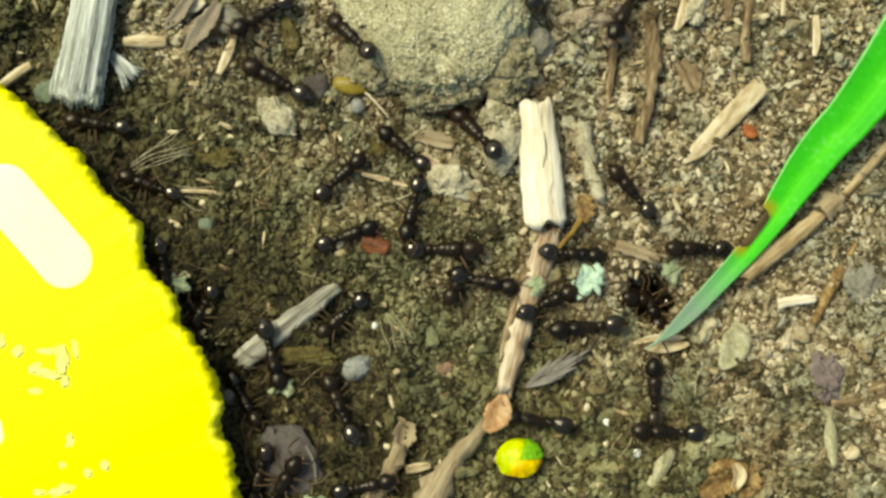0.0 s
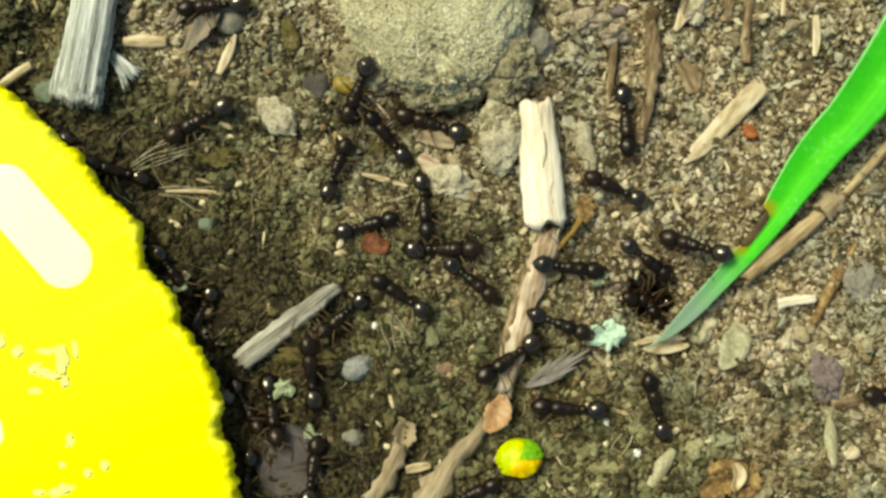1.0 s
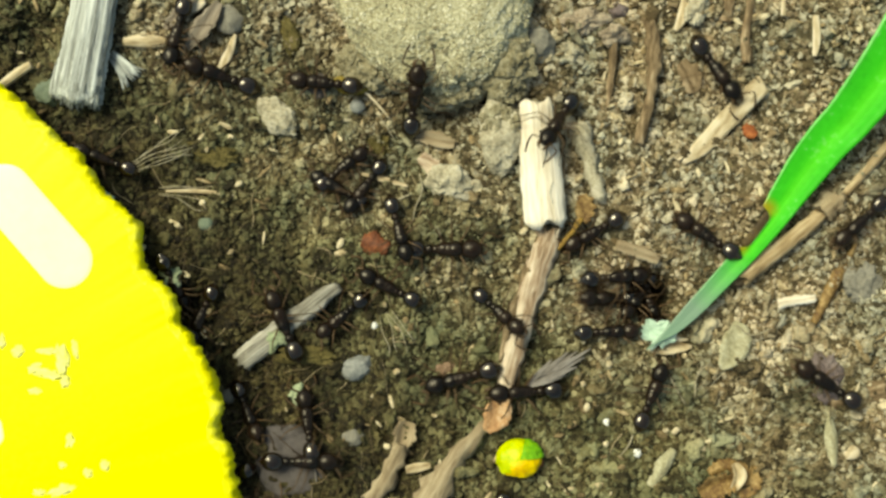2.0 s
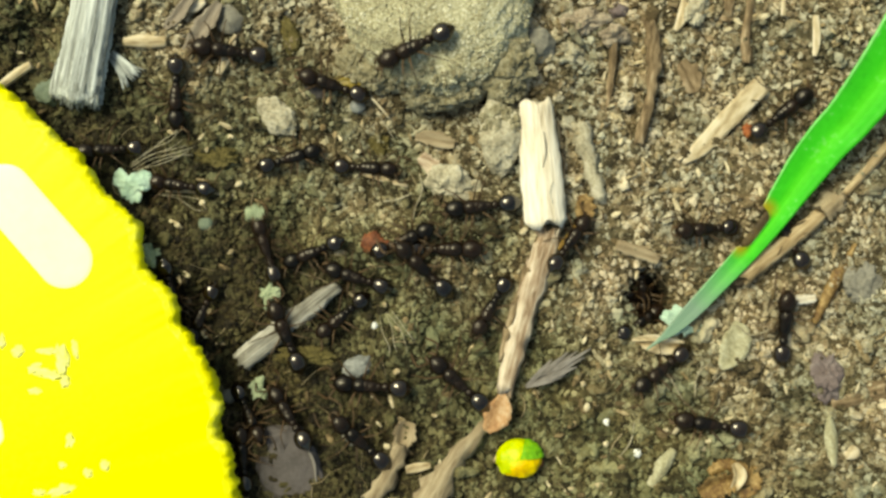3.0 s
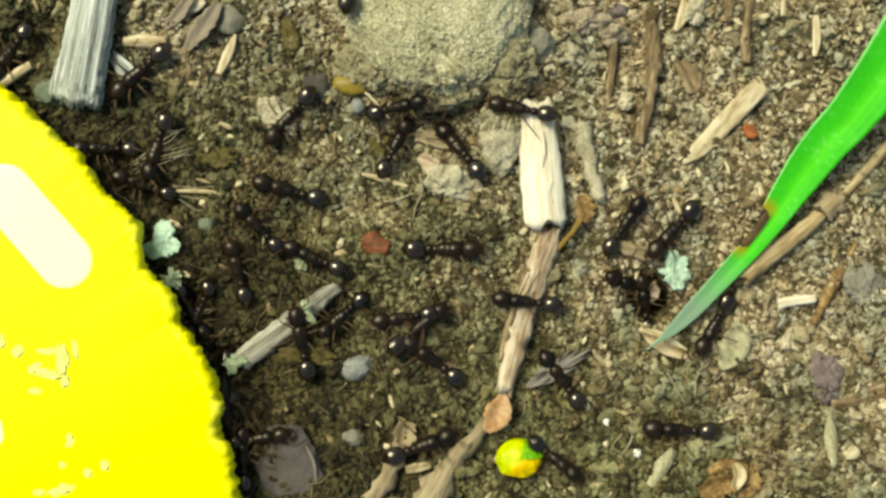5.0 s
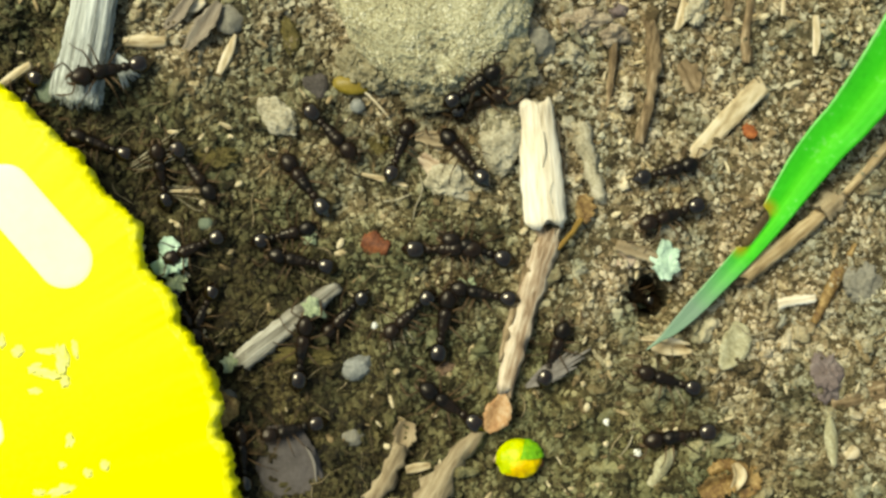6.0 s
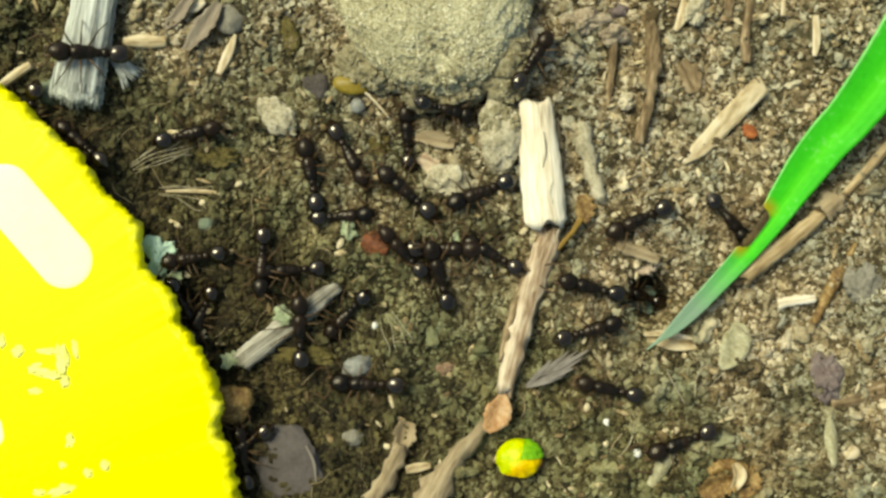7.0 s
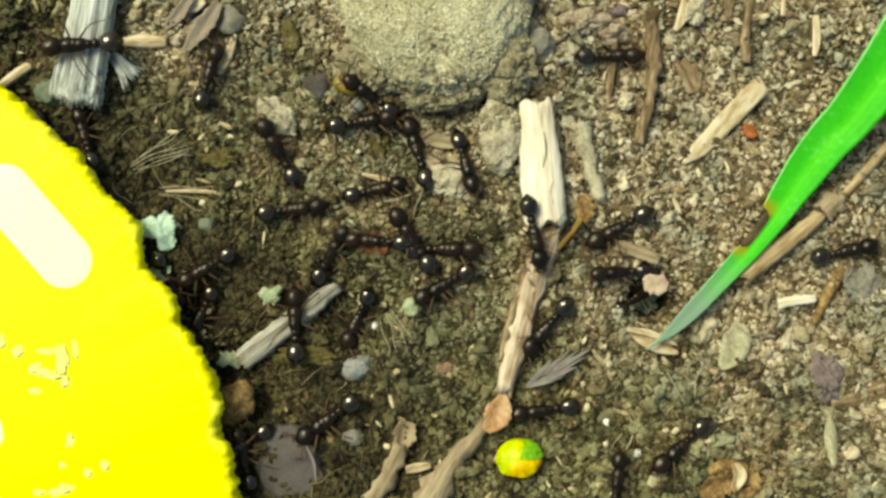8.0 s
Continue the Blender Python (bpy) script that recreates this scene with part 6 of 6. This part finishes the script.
    crawl(0.91, [(0.00, -8.26, 13.06, -149), (0.50, -10.48, 12.91, -173), (1.00, -10.63, 12.91, -174), (1.50, -11.81, 12.76, -158), (1.80, -13.02, 13.06, -118), (2.10, -13.76, 12.44, -97), (2.40, -14.02, 11.51, -89), (2.70, -14.03, 10.55, -87), (3.00, -13.88, 9.71, -92), (3.50, -14.45, 8.08, -141), (4.00, -15.19, 7.25, -138), (4.50, -14.77, 7.58, -135), (4.88, -14.57, 7.01, -115), (5.25, -14.37, 6.44, -95), (5.62, -14.17, 5.87, -75), (6.00, -13.97, 5.30, -54), (6.50, -11.22, 3.08, -56), (7.00, -9.50, 0.77, -92), (7.50, -10.18, 1.21, -49), (8.00, -9.44, 1.92, 7)])
    crawl(0.96, [(0.00, 4.68, 12.70, 98), (0.50, 4.32, 14.83, 93), (1.00, 4.17, 17.50, 90), (1.50, 4.17, 20.16, 90), (1.66, 4.17, 19.86, 30), (1.82, 4.17, 19.57, -30), (1.98, 4.17, 19.27, -90), (8.00, 4.17, 19.27, -90)])
    crawl(0.96, [(0.00, 9.95, 22.82, -83), (0.50, 10.83, 19.86, -83), (1.00, 11.43, 16.61, -81), (1.50, 11.87, 12.76, -49), (1.80, 12.87, 11.69, -55), (2.10, 13.84, 10.26, -53), (2.40, 14.74, 8.84, -45), (2.70, 15.45, 7.50, -19), (3.00, 16.70, 6.22, 38), (3.50, 19.72, 9.44, 82), (4.00, 20.46, 15.42, 87), (4.50, 20.60, 18.98, 84), (4.62, 20.65, 19.07, 26), (4.73, 20.70, 19.17, -32), (4.85, 20.75, 19.27, -90), (8.00, 20.75, 19.27, -90)])
    crawl(0.89, [(0.00, 30.08, 3.29, 167), (0.50, 28.89, 3.88, 174), (1.00, 27.71, 4.17, 171), (1.50, 25.34, 4.47, 166), (1.80, 24.0, 3.6, 215), (2.10, 22.4, 1.8, 222), (2.40, 20.8, 0.0, 215), (2.65, 19.3, -1.0, 180), (2.80, 18.75, -1.08, 155), (3.00, 18.93, -0.69, 118), (3.30, 18.4, 0.3, 160), (3.50, 18.6, 0.6, 215), (4.00, 18.6, 0.4, 214), (4.20, 18.03, -1.41, 201), (4.50, 17.46, -2.05, 196), (4.80, 15.79, -2.10, 232), (5.10, 14.83, -3.13, 242), (5.40, 14.21, -4.44, 240), (5.70, 13.90, -5.74, 219), (6.00, 13.29, -7.37, 162), (6.50, 12.76, -7.37, 156), (7.00, 10.21, -7.73, 167), (7.50, 8.59, -7.84, 189), (8.00, 6.78, -8.32, 189)], under=2.7)
    crawl(0.96, [(0.00, 28.89, -8.26, 174), (0.50, 27.12, -7.96, 177), (1.00, 25.34, -7.67, 180), (1.50, 23.42, -7.52, 185), (1.80, 22.32, -8.03, 159), (2.10, 21.08, -7.81, 143), (2.40, 19.94, -7.21, 130), (2.70, 18.94, -6.44, 115), (3.00, 18.03, -5.60, 89), (3.50, 19.42, -1.75, 74), (4.00, 21.79, 3.52, 63), (4.50, 25.34, 9.50, 58), (4.85, 26.23, 10.69, -0), (8.00, 26.23, 10.69, -0)])
    crawl(0.84, [(0.00, -12.20, -2.19, -118), (0.50, -12.40, -2.49, -113), (1.00, -12.32, -2.34, -115), (1.50, -12.26, -2.28, -114), (3.00, -12.20, -2.19, -114), (3.50, -12.11, -2.10, -114), (4.00, -12.11, -2.10, -114), (4.50, -12.49, -1.98, -109), (6.00, -12.20, -2.19, -114), (6.50, -12.26, -2.28, -114), (7.00, -12.26, -2.28, -114), (7.50, -12.26, -2.28, -114), (8.00, -12.26, -2.28, -114)])
    crawl(0.84, [(0.00, -9.30, -10.63, -106), (0.50, -10.18, -10.63, -98), (1.00, -10.18, -10.92, -97), (1.50, -10.24, -11.22, -97), (2.00, -10.30, -11.63, -153), (2.50, -10.36, -12.05, -209), (3.00, -10.42, -12.46, -265), (3.50, -10.33, -12.40, -263), (4.00, -10.42, -12.34, -265), (4.50, -10.48, -12.40, -269), (6.00, -10.42, -12.46, -265), (6.50, -10.36, -12.40, -264), (7.00, -10.30, -12.40, -261), (7.50, -10.24, -12.40, -258), (8.00, -10.18, -12.40, -257)])
    crawl(0.98, [(0.00, 12.60, -2.99, 172), (1.70, 12.60, -2.99, 172), (1.96, 10.52, -2.68, 178), (2.22, 7.75, -2.59, 178), (2.48, 4.80, -2.48, 174), (2.74, 2.15, -2.28, 164), (3.00, 0.03, -2.07, 136), (3.50, -2.72, 0.24, 155), (4.00, -5.18, 1.45, 178), (4.50, -6.81, 2.63, 175), (6.00, -6.31, 2.10, 127), (6.50, -6.63, 2.28, 108), (7.00, -6.69, 2.34, 101), (7.50, -6.87, 2.46, 84), (8.00, -7.96, 3.82, 119)])
    crawl(0.96, [(0.00, 10.52, -1.44, -65), (2.08, 10.52, -1.44, -65), (2.26, 11.16, -3.00, -56), (2.45, 12.34, -4.76, -56), (2.63, 13.51, -6.36, -60), (2.82, 14.70, -7.37, -88), (2.91, 15.19, -8.43, -139), (3.00, 15.69, -9.50, -189), (3.50, 14.98, -9.56, -184), (4.00, 14.15, -9.62, -182), (4.50, 14.12, -9.59, -185), (6.00, 14.06, -9.62, -171), (6.50, 14.09, -9.59, -168), (7.00, 14.06, -9.62, -159), (7.50, 13.74, -9.56, -137), (8.00, 13.71, -9.38, -139)])
    crawl(0.85, [(0.00, -9.27, -19.36, 90), (1.70, -9.27, -19.36, 90), (1.96, -9.25, -16.72, 88), (2.22, -9.13, -12.64, 89), (2.48, -9.02, -8.09, 90), (2.74, -9.00, -4.04, 93), (3.00, -8.94, -1.39, 107), (3.50, -10.63, 1.66, 87), (4.00, -10.80, -0.70, 83), (4.25, -10.50, -2.00, 70), (4.50, -10.00, -3.40, 60), (4.88, -10.30, -2.90, 90), (5.25, -10.90, -1.60, 130), (5.62, -11.40, -0.30, 170), (6.00, -11.81, 0.62, 204), (6.50, -11.60, -0.18, 198), (7.00, -11.72, -0.24, 189), (7.50, -12.20, -0.50, 191), (8.00, -11.25, -0.27, 211)])
    crawl(1.00, [(0.00, 33.04, 5.36, 169), (4.00, 33.04, 5.36, 169), (7.00, 27.71, 5.95, 163), (7.25, 25.34, 6.69, 162), (7.40, 22.97, 7.52, 163), (7.50, 21.20, 7.96, 148), (7.60, 20.43, 8.53, 128), (7.70, 19.60, 9.65, 103), (8.00, 19.42, 14.24, 87)], over=True)
    crawl(0.90, [(0.00, -25.5, 19.0, 240), (2.50, -25.5, 19.0, 240), (3.50, -23.4, 15.6, 235), (4.00, -22.0, 12.93, 232), (4.50, -22.3, 12.45, 236), (5.25, -21.9, 10.8, 245), (6.00, -21.3, 9.0, 250), (6.50, -21.2, 8.6, 250), (7.00, -21.2, 8.3, 255), (7.50, -21.2, 7.6, 258), (8.00, -21.3, 6.8, 262)])
    haul(0, 1.35, [(0, 7.87, -1.75, 0), (0.5, 8.32, -3.88, -18), (1, 8.76, -4.71, -36), (1.5, 10.24, -4.91, -54), (3, 12.76, -4.06, -72), (3.5, 13.26, -3.97, -90), (4, 13.14, -1.75, -108), (4.5, 12.61, -1.51, -126), (6, 11.58, -0.71, -144), (6.5, 11.28, -2.19, -162), (7, 11.13, -2.93, -180), (8, 11.07, -2.93, -198)])
    haul(1, 1.0, [(0, 12.17, -1.15, 0), (0.5, 11.28, -4.35, 18), (1, 11.78, -3.08, 36), (1.5, 11.19, -2.99, 54), (3, 10.54, -2.63, 72), (4, 10.75, -2.55, 90), (4.5, 11.07, -2.93, 108), (7, 11.13, -2.93, 126), (7.5, 11.72, -1.89, 144), (8, 11.37, -1.75, 162)])
    haul(2, 0.85, [(0, 4.91, -1.89, 0), (0.5, 6.60, -1.45, -18), (1, 8.32, -1.54, -36), (1.5, 9.80, -2.10, -54), (2.5, 10.98, -2.93, -72), (4.6, 10.98, -2.93, -90), (6, 1.30, -2.04, -108), (6.5, 1.42, -0.62, -126), (7, 0.77, 0.27, -144), (7.5, -0.62, -0.47, -162), (8, -1.75, -3.08, -180)])
    haul(3, 1.45, [(0, -18.5, 2.2, 0), (1.7, -18.5, 2.2, 18), (2.7, -17.2, 3.0, 30), (3, -16.40, 3.29, 36), (3.5, -15.36, 1.21, 54), (4, -15.36, 0.92, 72), (4.5, -15.01, 0.77, 90), (6, -14.18, -0.56, 108), (6.5, -14.62, -0.21, 126), (7, -14.71, -0.27, 144), (7.5, -13.80, 0.33, 162), (8, -14.68, 1.07, 180)])
    haul(4, 0.9, [(0, -6.78, -13.29, 0), (0.5, -6.93, -11.52, -18), (1, -6.99, -9.89, -36), (1.5, -6.93, -8.02, -54), (3, -9.89, -7.37, -72), (3.5, -9.44, -6.34, -90), (4, -10.63, -5.74, -108), (4.5, -10.78, -5.89, -126), (6, -11.22, -6.04, -144), (7, -11.22, -5.95, -162), (8, -11.37, -5.95, -180)])
    haul(5, 0.95, [(0, -8.41, -7.28, 0), (1, -8.41, -7.37, 18), (1.5, -8.56, -6.48, 36), (3, -9.15, -2.34, 54), (3.5, -8.41, -2.63, 72), (4, -7.52, -2.69, 90), (4.5, -7.52, -3.37, 108), (6, -6.93, -3.08, 126), (6.5, -7.08, -3.37, 144), (7, -8.41, -3.52, 162), (7.5, -10.09, -3.37, 180), (8, -9.15, -2.49, 198)])
    haul(6, 1.0, [(0, -13.97, -1.75, 0), (1.5, -13.97, -1.75, -18), (3, -15.36, -0.27, -36), (3.5, -15.28, -0.33, -54), (4, -15.07, -0.41, -72), (4.5, -14.62, -1.21, -90), (6, -14.03, -1.75, -108), (8, -14.83, -1.15, -126)])
    haul(7, 0.75, [(0, -9.27, -16.2, 0), (1.7, -9.27, -16.2, 0), (2.22, -9.1, -9.4, 10), (2.74, -9.2, -0.9, 20), (3.0, -9.9, 1.9, 30), (3.5, -10.1, 5.07, 40), (3.9, -10.2, 3.33, 60), (4.1, -9.4, 2.0, 75), (4.3, -8.5, 0.54, 90), (4.5, -7.9, -0.9, 100), (6.0, -7.1, 0.8, 120), (6.5, -5.1, 1.0, 140), (8.0, -5.0, 1.1, 150)])
    slip("brown_husk", DRY_LEAF, 1.3, [(0, -13.29, -8.70, 0), (4.7, -13.29, -8.70, 0), (6, -12.08, -8.41, 10), (6.5, -11.60, -8.32, 25), (7, -11.31, -8.26, 30), (8, -11.1, -8.2, 60)], "dark rusty brown husk pushed from under the slice", "husk")
    split_husk([(0, 11.65, -5.05, -3), (1.0, 11.65, -5.10, -3), (1.5, 11.9, -5.15, -4), (3.0, 11.55, -5.10, -12), (3.5, 11.75, -5.2, -35), (4.0, 11.9, -5.4, -50), (4.5, 11.75, -5.05, -45), (6.0, 11.9, -5.15, -15), (6.5, 11.9, -5.75, -20), (7.0, 12.2, -4.9, -15), (7.5, 11.4, -4.95, -15), (8.0, 11.15, -4.9, -27)])
    flake([(0, 11.2, -2.7, -3.0, 0), (4.8, 11.2, -2.7, -3.0, 0), (5.1, 10.9, -2.0, 0.5, 5), (5.6, 9.6, -0.5, 0.4, 10), (6.0, 9.6, -0.5, 0.4, 10), (6.5, 9.7, -0.8, 0.4, 20), (7.0, 10.9, -0.8, 0.5, 40), (7.5, 11.2, -1.3, 0.7, 20), (8.0, 11.25, -1.9, 1.15, 0)])


motions()
